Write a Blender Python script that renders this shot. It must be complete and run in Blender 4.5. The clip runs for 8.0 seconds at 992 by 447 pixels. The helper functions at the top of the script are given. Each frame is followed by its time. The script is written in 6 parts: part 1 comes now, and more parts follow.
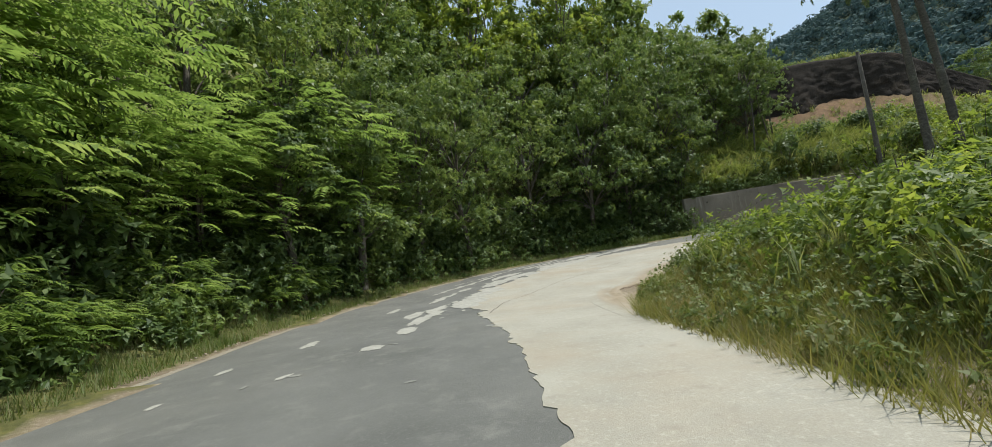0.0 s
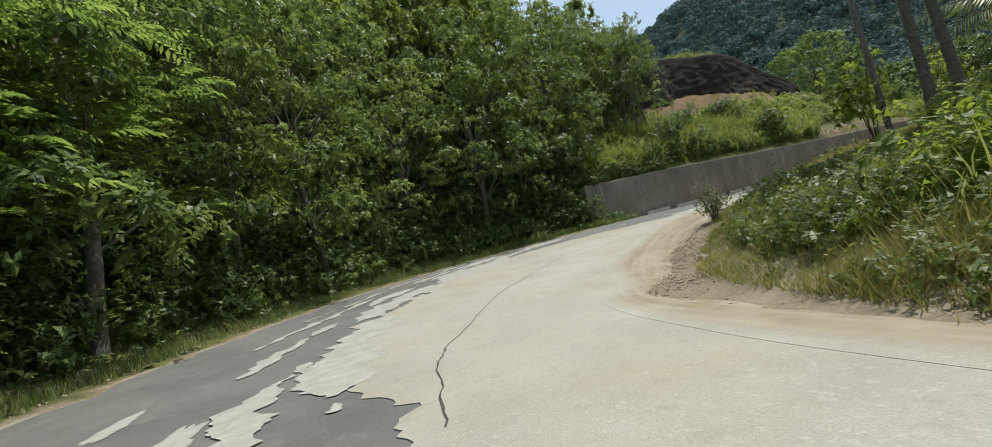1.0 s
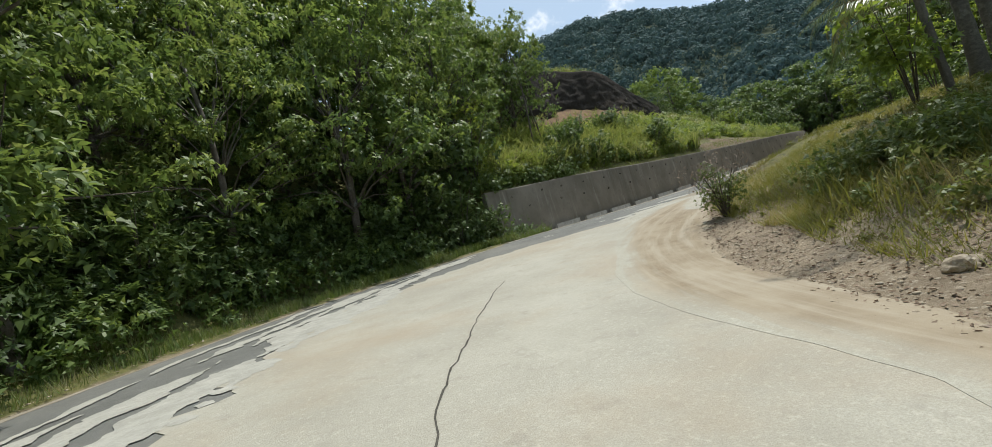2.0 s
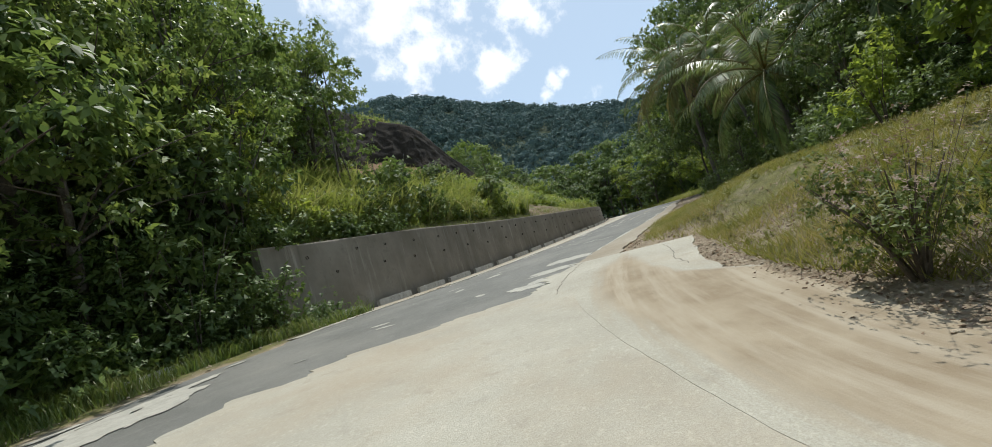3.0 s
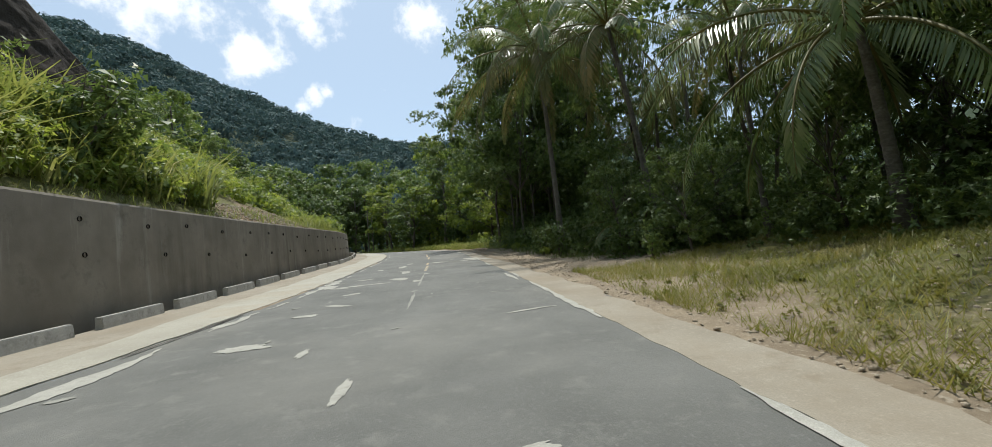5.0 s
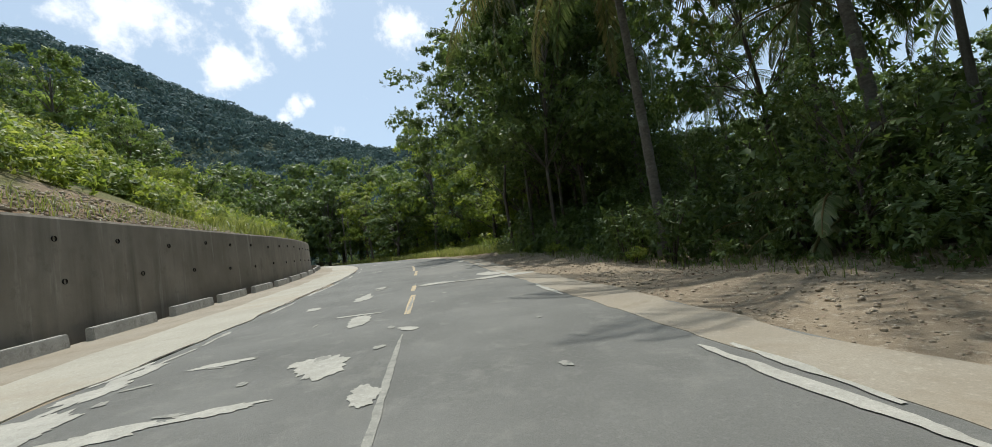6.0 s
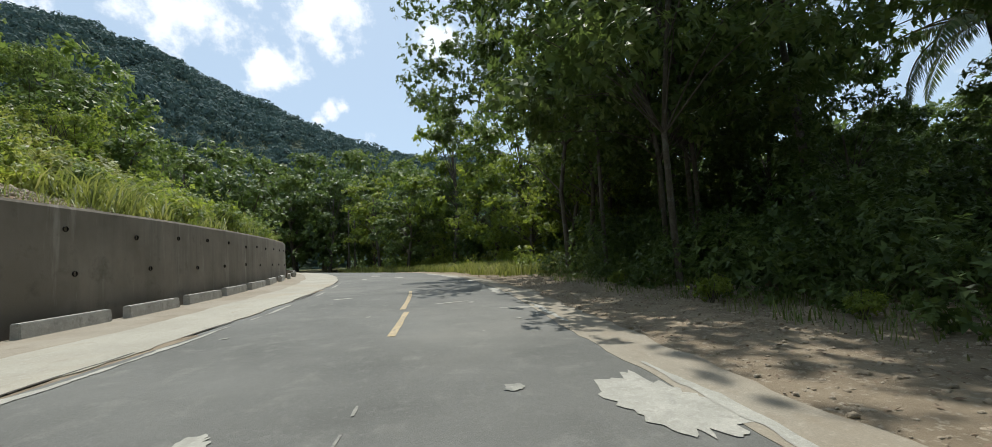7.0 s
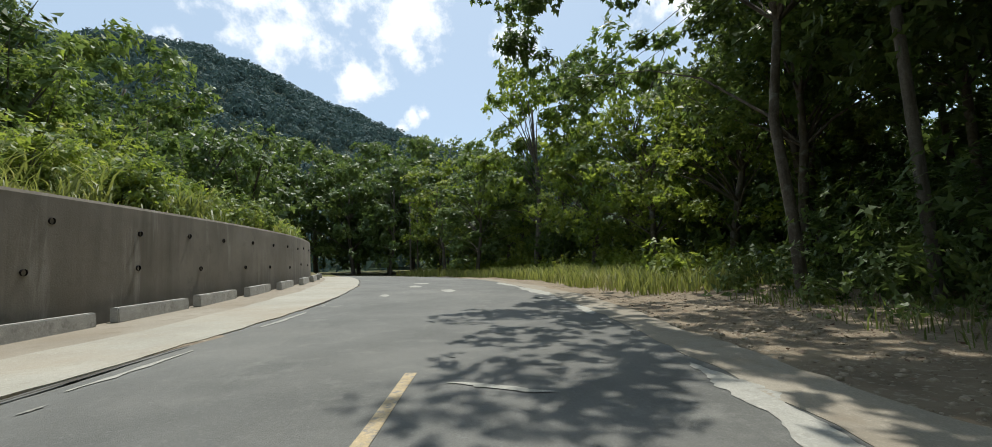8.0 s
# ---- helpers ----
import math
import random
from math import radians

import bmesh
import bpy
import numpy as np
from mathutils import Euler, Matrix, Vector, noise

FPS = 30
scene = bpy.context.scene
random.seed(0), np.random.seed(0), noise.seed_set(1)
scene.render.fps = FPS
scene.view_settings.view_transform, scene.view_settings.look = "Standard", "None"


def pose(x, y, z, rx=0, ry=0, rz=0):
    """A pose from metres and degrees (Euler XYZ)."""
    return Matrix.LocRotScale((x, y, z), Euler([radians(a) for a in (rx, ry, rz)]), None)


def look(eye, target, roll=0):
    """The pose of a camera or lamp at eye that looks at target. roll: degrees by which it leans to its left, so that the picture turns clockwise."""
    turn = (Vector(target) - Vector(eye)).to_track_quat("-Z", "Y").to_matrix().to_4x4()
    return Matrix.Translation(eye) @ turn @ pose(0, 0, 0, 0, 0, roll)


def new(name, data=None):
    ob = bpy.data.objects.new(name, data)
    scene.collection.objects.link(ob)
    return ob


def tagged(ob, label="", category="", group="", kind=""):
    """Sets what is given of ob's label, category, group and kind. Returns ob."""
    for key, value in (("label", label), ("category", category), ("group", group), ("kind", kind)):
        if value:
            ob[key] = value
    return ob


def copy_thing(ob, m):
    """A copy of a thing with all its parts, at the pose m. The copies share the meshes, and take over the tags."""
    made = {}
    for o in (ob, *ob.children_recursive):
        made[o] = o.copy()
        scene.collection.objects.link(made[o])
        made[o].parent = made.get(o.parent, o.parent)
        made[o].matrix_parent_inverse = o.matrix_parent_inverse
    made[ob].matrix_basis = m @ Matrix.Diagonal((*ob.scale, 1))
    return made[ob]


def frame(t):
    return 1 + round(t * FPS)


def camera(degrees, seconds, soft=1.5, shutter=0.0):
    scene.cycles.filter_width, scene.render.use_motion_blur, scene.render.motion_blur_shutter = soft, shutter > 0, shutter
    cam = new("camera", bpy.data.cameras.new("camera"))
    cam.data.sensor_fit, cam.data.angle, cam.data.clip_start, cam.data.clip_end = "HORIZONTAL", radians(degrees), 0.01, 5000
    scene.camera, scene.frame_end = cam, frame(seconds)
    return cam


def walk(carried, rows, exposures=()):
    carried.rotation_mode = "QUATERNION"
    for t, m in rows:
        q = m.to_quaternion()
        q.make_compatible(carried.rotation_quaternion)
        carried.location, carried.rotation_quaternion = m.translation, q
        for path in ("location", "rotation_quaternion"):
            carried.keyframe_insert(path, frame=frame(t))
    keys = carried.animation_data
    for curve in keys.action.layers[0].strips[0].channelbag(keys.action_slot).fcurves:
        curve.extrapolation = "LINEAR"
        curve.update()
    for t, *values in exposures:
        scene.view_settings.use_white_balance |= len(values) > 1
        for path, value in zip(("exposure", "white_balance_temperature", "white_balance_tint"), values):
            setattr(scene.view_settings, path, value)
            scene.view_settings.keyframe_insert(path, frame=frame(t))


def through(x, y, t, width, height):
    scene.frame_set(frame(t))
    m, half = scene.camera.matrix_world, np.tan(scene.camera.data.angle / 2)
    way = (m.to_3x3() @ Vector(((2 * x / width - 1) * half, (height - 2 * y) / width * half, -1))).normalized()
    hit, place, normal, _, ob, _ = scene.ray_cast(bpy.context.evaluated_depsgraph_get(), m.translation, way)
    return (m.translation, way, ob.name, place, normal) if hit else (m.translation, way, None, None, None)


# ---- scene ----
cam = camera(95.2, 8.0, 0.5)
PATH = [
    (0, (0.173, -0.265, 1.599), (0.181, 1.726, 1.788), -7.2),
    (0.5, (-0.645, 4.787, 1.738), (-0.342, 6.755, 1.924), -7.4),
    (0.9, (-0.663, 8.409, 1.572), (-0.096, 10.321, 1.725), -12.1),
    (1, (-0.789, 9.452, 1.499), (-0.146, 11.339, 1.651), -12.3),
    (1.5, (-0.105, 14.012, 1.553), (0.836, 15.769, 1.727), -11.8),
    (2, (1.273, 17.65, 1.714), (2.447, 19.263, 1.845), -15.0),
    (2.2, (2.365, 19.439, 1.999), (3.729, 20.898, 2.107), -16.7),
    (3.3, (9.25, 26.965, 2.552), (11.106, 27.677, 2.768), -18.3),
    (3.5, (10.857, 28.014, 2.762), (12.771, 28.566, 2.945), -20.4),
    (4, (15.54, 30.182, 3.139), (17.526, 30.36, 3.294), -13.3),
    (4.5, (20.859, 31.426, 3.584), (22.854, 31.359, 3.702), -9.1),
    (4.7, (23.093, 31.786, 3.705), (25.082, 31.624, 3.844), -5.8),
    (5.8, (36.217, 32.777, 4.09), (38.192, 32.499, 4.245), -6.0),
    (6, (38.703, 32.772, 4.241), (40.68, 32.514, 4.399), -7.2),
    (6.5, (44.409, 32.885, 4.541), (46.389, 32.68, 4.736), -7.4),
    (7, (50.29, 32.795, 4.863), (52.27, 32.624, 5.093), -2.7),
    (7.5, (56.137, 33.082, 5.248), (58.113, 33.063, 5.556), -0.2),
    (8, (62.01, 33.236, 5.351), (63.988, 33.404, 5.601), -1.9),
]
walk(cam, [(t, look(eye, target, roll)) for t, eye, target, roll in PATH], [(0, 0.0, 6250, 8), (8, 0.0, 6250, 8)])

# ---------------------------------------------------------------- world, sun
SUN_AZ, SUN_EL = radians(8), radians(66)
SUN_DIR = Vector((math.cos(SUN_EL) * math.cos(SUN_AZ), math.cos(SUN_EL) * math.sin(SUN_AZ), math.sin(SUN_EL)))


def make_world():
    world = bpy.data.worlds.new("sky")
    scene.world = world
    world.use_nodes = True
    nt = world.node_tree
    nt.nodes.clear()
    nd, ln = nt.nodes.new, nt.links.new
    out, bg, sky = nd("ShaderNodeOutputWorld"), nd("ShaderNodeBackground"), nd("ShaderNodeTexSky")
    sky.sky_type, sky.sun_disc = "NISHITA", False
    sky.sun_elevation, sky.sun_rotation = SUN_EL, math.pi / 2 - SUN_AZ
    sky.air_density, sky.dust_density, sky.ozone_density = 1.0, 1.0, 1.5
    bg.inputs["Strength"].default_value = 0.13
    tc = nd("ShaderNodeTexCoord")
    # cumulus: soft discs round chosen directions, broken up by noise
    wob = nd("ShaderNodeTexNoise")
    wob.inputs["Scale"].default_value, wob.inputs["Detail"].default_value, wob.inputs["Roughness"].default_value = 14.0, 8.0, 0.6
    ln(tc.outputs["Generated"], wob.inputs["Vector"])
    total = None
    for az, el, size, amount in CLOUDS:
        a, e = radians(az), radians(el)
        d = (math.cos(e) * math.cos(a), math.cos(e) * math.sin(a), math.sin(e))
        dist = nd("ShaderNodeVectorMath")
        dist.operation = "DISTANCE"
        ln(tc.outputs["Generated"], dist.inputs[0])
        dist.inputs[1].default_value = d
        rng = nd("ShaderNodeMapRange")
        rng.inputs["From Min"].default_value, rng.inputs["From Max"].default_value = size, 0.0
        rng.inputs["To Max"].default_value = amount
        ln(dist.outputs["Value"], rng.inputs["Value"])
        if total is None:
            total = rng.outputs[0]
        else:
            mx = nd("ShaderNodeMath")
            mx.operation = "MAXIMUM"
            ln(total, mx.inputs[0]), ln(rng.outputs[0], mx.inputs[1])
            total = mx.outputs[0]
    # thin broken cloud elsewhere in the sky
    wide = nd("ShaderNodeTexNoise")
    wide.inputs["Scale"].default_value, wide.inputs["Detail"].default_value = 3.2, 4.0
    ln(tc.outputs["Generated"], wide.inputs["Vector"])
    wr = nd("ShaderNodeMapRange")
    wr.inputs["From Min"].default_value, wr.inputs["From Max"].default_value, wr.inputs["To Max"].default_value = 0.5, 0.75, 0.3
    ln(wide.outputs["Fac"], wr.inputs["Value"])
    mx = nd("ShaderNodeMath")
    mx.operation = "MAXIMUM"
    ln(total, mx.inputs[0]), ln(wr.outputs[0], mx.inputs[1])
    torn = nd("ShaderNodeMath")
    torn.operation = "MULTIPLY"
    torn.inputs[1].default_value = 1.9
    ln(wob.outputs["Fac"], torn.inputs[0])
    add = nd("ShaderNodeMath")
    add.operation = "ADD"
    ln(mx.outputs[0], add.inputs[0]), ln(torn.outputs[0], add.inputs[1])
    edge = nd("ShaderNodeMapRange")
    edge.interpolation_type = "SMOOTHSTEP"
    edge.inputs["From Min"].default_value, edge.inputs["From Max"].default_value = 1.2, 1.62
    ln(add.outputs[0], edge.inputs["Value"])
    mix = nd("ShaderNodeMix")
    mix.data_type = "RGBA"
    ln(edge.outputs[0], mix.inputs["Factor"])
    haze = nd("ShaderNodeMix")
    haze.data_type = "RGBA"
    haze.inputs["Factor"].default_value = 0.5
    ln(sky.outputs[0], haze.inputs["A"])
    haze.inputs["B"].default_value = (5.8, 6.9, 7.6, 1)
    ln(haze.outputs["Result"], mix.inputs["A"])
    mix.inputs["B"].default_value = (8.3, 8.5, 8.8, 1)
    ln(mix.outputs["Result"], bg.inputs["Color"])
    ln(bg.outputs[0], out.inputs[0])


# azimuth, elevation (degrees), radius, weight
CLOUDS = [
    (16.5, 32.5, 0.15, 0.85), (21.3, 24.8, 0.09, 0.85), (22.5, 23.0, 0.055, 0.8), (13.6, 20.9, 0.035, 0.75), (15.2, 20.2, 0.035, 0.75), (16.8, 19.2, 0.035, 0.7),
    (0.5, 28.5, 0.09, 0.75), (31.5, 27.5, 0.12, 0.7), (30.5, 33.0, 0.24, 0.75), (15.2, 27.3, 0.05, 0.7), (40, 34, 0.14, 0.6), (3, 36, 0.12, 0.7),
    (-20, 30, 0.15, 0.6), (-60, 34, 0.2, 0.7), (80, 40, 0.2, 0.6), (140, 35, 0.22, 0.6), (-120, 35, 0.25, 0.6),
]
make_world()
sun = new("sun", bpy.data.lights.new("sun", "SUN"))
sun.data.energy, sun.data.angle, sun.data.color = 4.1, radians(0.53), (1.0, 0.95, 0.86)
sun.matrix_world = look(SUN_DIR * 300, (0, 0, 0))


# ---------------------------------------------------------------- materials
def shader(name):
    m = bpy.data.materials.new(name)
    m.use_nodes = True
    nt = m.node_tree
    bsdf = nt.nodes["Principled BSDF"]
    tc = nt.nodes.new("ShaderNodeTexCoord")
    return m, nt, bsdf, tc.outputs["Object"]


def noise_tex(nt, vec, scale, detail=5.0, rough=0.55, stretch=None):
    if stretch:
        mp = nt.nodes.new("ShaderNodeMapping")
        mp.inputs["Scale"].default_value = stretch
        nt.links.new(vec, mp.inputs["Vector"])
        vec = mp.outputs[0]
    n = nt.nodes.new("ShaderNodeTexNoise")
    n.inputs["Scale"].default_value, n.inputs["Detail"].default_value, n.inputs["Roughness"].default_value = scale, detail, rough
    nt.links.new(vec, n.inputs["Vector"])
    return n.outputs["Fac"]


def span(nt, value, lo, hi, to0=0.0, to1=1.0):
    r = nt.nodes.new("ShaderNodeMapRange")
    for key, v in (("From Min", lo), ("From Max", hi), ("To Min", to0), ("To Max", to1)):
        r.inputs[key].default_value = v
    nt.links.new(value, r.inputs["Value"])
    return r.outputs[0]


def blend(nt, fac, a, b):
    x = nt.nodes.new("ShaderNodeMix")
    x.data_type = "RGBA"
    for key, v in (("A", a), ("B", b)):
        if isinstance(v, tuple):
            x.inputs[key].default_value = (*v, 1)
        else:
            nt.links.new(v, x.inputs[key])
    nt.links.new(fac, x.inputs["Factor"])
    return x.outputs["Result"]


def relief(nt, bsdf, value, strength, depth):
    b = nt.nodes.new("ShaderNodeBump")
    b.inputs["Strength"].default_value, b.inputs["Distance"].default_value = strength, depth
    nt.links.new(value, b.inputs["Height"])
    nt.links.new(b.outputs[0], bsdf.inputs["Normal"])


def surface(name, dark, light, scale, spot=None, spot_scale=1.0, spot_at=(0.55, 0.7), rough=0.85, bump=0.3, bump_scale=30.0, depth=0.02, stretch=None):
    m, nt, bsdf, vec = shader(name)
    col = blend(nt, span(nt, noise_tex(nt, vec, scale, 6.0, 0.6, stretch), 0.3, 0.7), dark, light)
    fine = noise_tex(nt, vec, bump_scale, 4.0, 0.7)
    if spot:
        col = blend(nt, span(nt, noise_tex(nt, vec, spot_scale, 7.0, 0.62), *spot_at), col, spot)
    dim = tuple(0.72 * c for c in dark)
    col = blend(nt, span(nt, fine, 0.3, 0.62, 0.6, 0.0), col, dim)
    col = blend(nt, span(nt, noise_tex(nt, vec, bump_scale * 0.3, 3.0, 0.6), 0.55, 0.75, 0.0, 0.4), col, tuple(min(0.9, 1.3 * c) for c in light))
    nt.links.new(col, bsdf.inputs["Base Color"])
    bsdf.inputs["Roughness"].default_value = rough
    bsdf.inputs["Specular IOR Level"].default_value = 0.3
    relief(nt, bsdf, fine, bump, depth)
    return m


def leaf_material(name, colours, through=0.42, rough=0.5):
    """Leaves: each one has its own tint, some light passes through."""
    m, nt, bsdf, vec = shader(name)
    geo = nt.nodes.new("ShaderNodeNewGeometry")
    ramp = nt.nodes.new("ShaderNodeValToRGB")
    els = ramp.color_ramp.elements
    while len(els) < len(colours):
        els.new(0.5)
    for n, c in enumerate(colours):
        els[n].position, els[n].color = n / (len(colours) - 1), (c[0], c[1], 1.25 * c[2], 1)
    info = nt.nodes.new("ShaderNodeObjectInfo")
    patch = noise_tex(nt, vec, 0.6, 2.0)
    add = nt.nodes.new("ShaderNodeMath")
    add.operation = "MULTIPLY_ADD"
    nt.links.new(geo.outputs["Random Per Island"], add.inputs[0])
    add.inputs[1].default_value = 0.42
    nt.links.new(span(nt, patch, 0.32, 0.68, 0.0, 0.45), add.inputs[2])
    tint = nt.nodes.new("ShaderNodeMath")
    tint.operation = "MULTIPLY_ADD"
    nt.links.new(info.outputs["Random"], tint.inputs[0])
    tint.inputs[1].default_value = 0.2
    nt.links.new(add.outputs[0], tint.inputs[2])
    nt.links.new(tint.outputs[0], ramp.inputs[0])
    nt.links.new(ramp.outputs[0], bsdf.inputs["Base Color"])
    bsdf.inputs["Roughness"].default_value = rough
    bsdf.inputs["Specular IOR Level"].default_value = 0.62 - 0.5 * rough if rough < 0.7 else 0.08
    tr = nt.nodes.new("ShaderNodeBsdfTranslucent")
    bright = nt.nodes.new("ShaderNodeHueSaturation")
    bright.inputs["Hue"].default_value, bright.inputs["Saturation"].default_value, bright.inputs["Value"].default_value = 0.485, 1.1, 1.7
    nt.links.new(ramp.outputs[0], bright.inputs["Color"])
    nt.links.new(bright.outputs[0], tr.inputs["Color"])
    ms = nt.nodes.new("ShaderNodeMixShader")
    ms.inputs[0].default_value = through
    nt.links.new(bsdf.outputs[0], ms.inputs[1]), nt.links.new(tr.outputs[0], ms.inputs[2])
    nt.links.new(ms.outputs[0], nt.nodes["Material Output"].inputs["Surface"])
    return m


# darkest greens; shade on the wood's sun-averted side is put into this colour too
M_LEAF_DARK_SHADED = leaf_material("leaf_dark_shaded", [(0.045, 0.075, 0.022), (0.08, 0.125, 0.032), (0.125, 0.18, 0.042), (0.2, 0.255, 0.07)], 0.36)
M_LEAF_MID = leaf_material("leaf_mid", [(0.048, 0.086, 0.024), (0.105, 0.162, 0.038), (0.175, 0.24, 0.052), (0.3, 0.35, 0.095)], 0.36, 0.5)
M_LEAF_BRIGHT = leaf_material("leaf_bright", [(0.075, 0.12, 0.024), (0.145, 0.205, 0.036), (0.225, 0.285, 0.048), (0.33, 0.36, 0.085)], 0.5)
M_SPRAY = leaf_material("leaf_spray", [(0.095, 0.16, 0.034), (0.155, 0.24, 0.05), (0.225, 0.32, 0.07), (0.32, 0.4, 0.11)], 0.48)
M_PALM = leaf_material("palm_leaf", [(0.05, 0.085, 0.022), (0.095, 0.145, 0.036), (0.17, 0.215, 0.062), (0.3, 0.3, 0.12)], 0.22, 0.36)
M_PALMDRY = leaf_material("yellowing_frond", [(0.07, 0.095, 0.025), (0.13, 0.135, 0.038), (0.195, 0.172, 0.053), (0.27, 0.205, 0.075)], 0.3, 0.5)
M_GRASS = leaf_material("grass", [(0.06, 0.1, 0.02), (0.1, 0.15, 0.03), (0.15, 0.19, 0.045), (0.26, 0.24, 0.1)], 0.35)
M_DRYGRASS = leaf_material("dry_grass", [(0.085, 0.108, 0.02), (0.15, 0.166, 0.03), (0.215, 0.212, 0.045), (0.34, 0.285, 0.11)], 0.32)
M_CANE = leaf_material("cane_grass", [(0.08, 0.11, 0.026), (0.15, 0.185, 0.042), (0.235, 0.262, 0.062), (0.38, 0.365, 0.15)], 0.4)
# distant forest: the air's haze is mixed into these greens, bluer and paler
M_FARWOOD_HAZED = leaf_material("far_leaf_hazed", [(0.042, 0.074, 0.064), (0.062, 0.1, 0.08), (0.085, 0.128, 0.094), (0.115, 0.158, 0.106)], 0.15, 0.75)
M_BARK = surface("bark", (0.07, 0.055, 0.042), (0.19, 0.165, 0.135), 6.0, (0.26, 0.26, 0.23), 3.0, rough=0.9, bump=0.6, bump_scale=22, stretch=(1, 1, 0.25))
M_PALMBARK = surface("palm_bark", (0.1, 0.088, 0.075), (0.205, 0.185, 0.158), 5.0, (0.25, 0.24, 0.215), 2.0, rough=0.9, bump=0.6, bump_scale=16, stretch=(1, 1, 3))
M_WOODPOLE = surface("pole_wood", (0.1, 0.085, 0.07), (0.22, 0.2, 0.17), 9.0, rough=0.9, bump=0.5, stretch=(1, 1, 0.1))
M_ASPHALT = surface("asphalt", (0.13, 0.13, 0.117), (0.205, 0.203, 0.184), 0.55, (0.235, 0.232, 0.205), 2.6, (0.54, 0.74), rough=0.82, bump=0.6, bump_scale=95, depth=0.012)
M_CONCRETE = surface("road_concrete", (0.36, 0.335, 0.272), (0.47, 0.445, 0.37), 0.55, (0.34, 0.315, 0.26), 3.2, (0.56, 0.74), rough=0.85, bump=0.5, bump_scale=60, depth=0.014)


def stain(m, tint, scale, lo, hi, amount, stretch=None):
    """Broad dirt of its own shape over a finished surface."""
    nt = m.node_tree
    bsdf = nt.nodes["Principled BSDF"]
    was = bsdf.inputs["Base Color"].links[0].from_socket
    vec = nt.nodes["Texture Coordinate"].outputs["Object"]
    nt.links.new(blend(nt, span(nt, noise_tex(nt, vec, scale, 7.0, 0.65, stretch), lo, hi, 0, amount), was, tint), bsdf.inputs["Base Color"])


stain(M_CONCRETE, (0.36, 0.285, 0.195), 0.22, 0.48, 0.68, 0.6)
stain(M_ASPHALT, (0.25, 0.24, 0.21), 0.16, 0.5, 0.66, 0.45)
M_SHOULDER = surface("shoulder_concrete", (0.285, 0.25, 0.193), (0.385, 0.345, 0.273), 0.8, (0.25, 0.205, 0.145), 2.2, (0.55, 0.75), rough=0.88, bump=0.35, bump_scale=70, depth=0.01)
stain(M_SHOULDER, (0.24, 0.19, 0.128), 0.32, 0.45, 0.66, 0.55)
M_PATCH = surface("cement_patch", (0.34, 0.33, 0.285), (0.5, 0.48, 0.42), 3.0, (0.33, 0.32, 0.28), 9.0, (0.52, 0.7), rough=0.88, bump=0.3, bump_scale=90, depth=0.006)
M_WORN = surface("worn_cement", (0.25, 0.245, 0.215), (0.38, 0.37, 0.32), 5.0, (0.2, 0.2, 0.18), 11.0, (0.5, 0.66), rough=0.88, bump=0.3, bump_scale=90, depth=0.006)
M_PAINT = surface("line_paint", (0.42, 0.32, 0.18), (0.6, 0.48, 0.29), 6.0, (0.25, 0.24, 0.22), 14.0, (0.5, 0.62), rough=0.7, bump=0.2, bump_scale=90, depth=0.004)
M_DIRT = surface("road_dirt", (0.36, 0.335, 0.272), (0.47, 0.445, 0.37), 0.55, (0.34, 0.315, 0.26), 3.2, (0.56, 0.74), rough=0.92, bump=0.45, bump_scale=55, depth=0.013)


def dragged(m):
    """Brown dirt in streaks along the wheel tracks over the bare concrete."""
    nt = m.node_tree
    bsdf = nt.nodes["Principled BSDF"]
    was = bsdf.inputs["Base Color"].links[0].from_socket
    read = {}
    for key in ("dust", "lane", "along"):
        node = nt.nodes.new("ShaderNodeAttribute")
        node.attribute_name = key
        read[key] = node.outputs["Fac"]
    track = nt.nodes.new("ShaderNodeCombineXYZ")
    nt.links.new(read["lane"], track.inputs[0])
    nt.links.new(read["along"], track.inputs[1])
    streak = noise_tex(nt, track.outputs[0], 3.2, 5.0, 0.65, (1, 0.06, 1))
    vec = nt.nodes["Texture Coordinate"].outputs["Object"]
    tone = blend(nt, span(nt, noise_tex(nt, vec, 1.3, 6.0, 0.6), 0.35, 0.68), (0.245, 0.188, 0.12), (0.345, 0.285, 0.2))
    tone = blend(nt, span(nt, streak, 0.45, 0.62, 0, 0.75), tone, (0.4, 0.345, 0.26))
    add = nt.nodes.new("ShaderNodeMath")
    add.operation = "ADD"
    nt.links.new(read["dust"], add.inputs[0])
    nt.links.new(span(nt, streak, 0.25, 0.75, -0.5, 0.5), add.inputs[1])
    nt.links.new(blend(nt, span(nt, add.outputs[0], 0.1, 0.75, 0, 0.95), was, tone), bsdf.inputs["Base Color"])


dragged(M_DIRT)
M_LITTER = leaf_material("leaf_litter", [(0.14, 0.095, 0.055), (0.22, 0.16, 0.09), (0.32, 0.25, 0.15), (0.42, 0.35, 0.24)], 0.1, 0.8)
M_WEED = leaf_material("weed_leaf", [(0.06, 0.09, 0.02), (0.1, 0.14, 0.03), (0.15, 0.19, 0.04), (0.27, 0.26, 0.1)], 0.35)
M_CRACK = surface("crack", (0.06, 0.055, 0.045), (0.12, 0.11, 0.09), 20.0, rough=0.95)
M_KERB = surface("kerb_concrete", (0.33, 0.32, 0.29), (0.5, 0.48, 0.44), 4.0, (0.24, 0.23, 0.2), 6.0, (0.55, 0.7), rough=0.9, bump=0.4, bump_scale=50, depth=0.01)
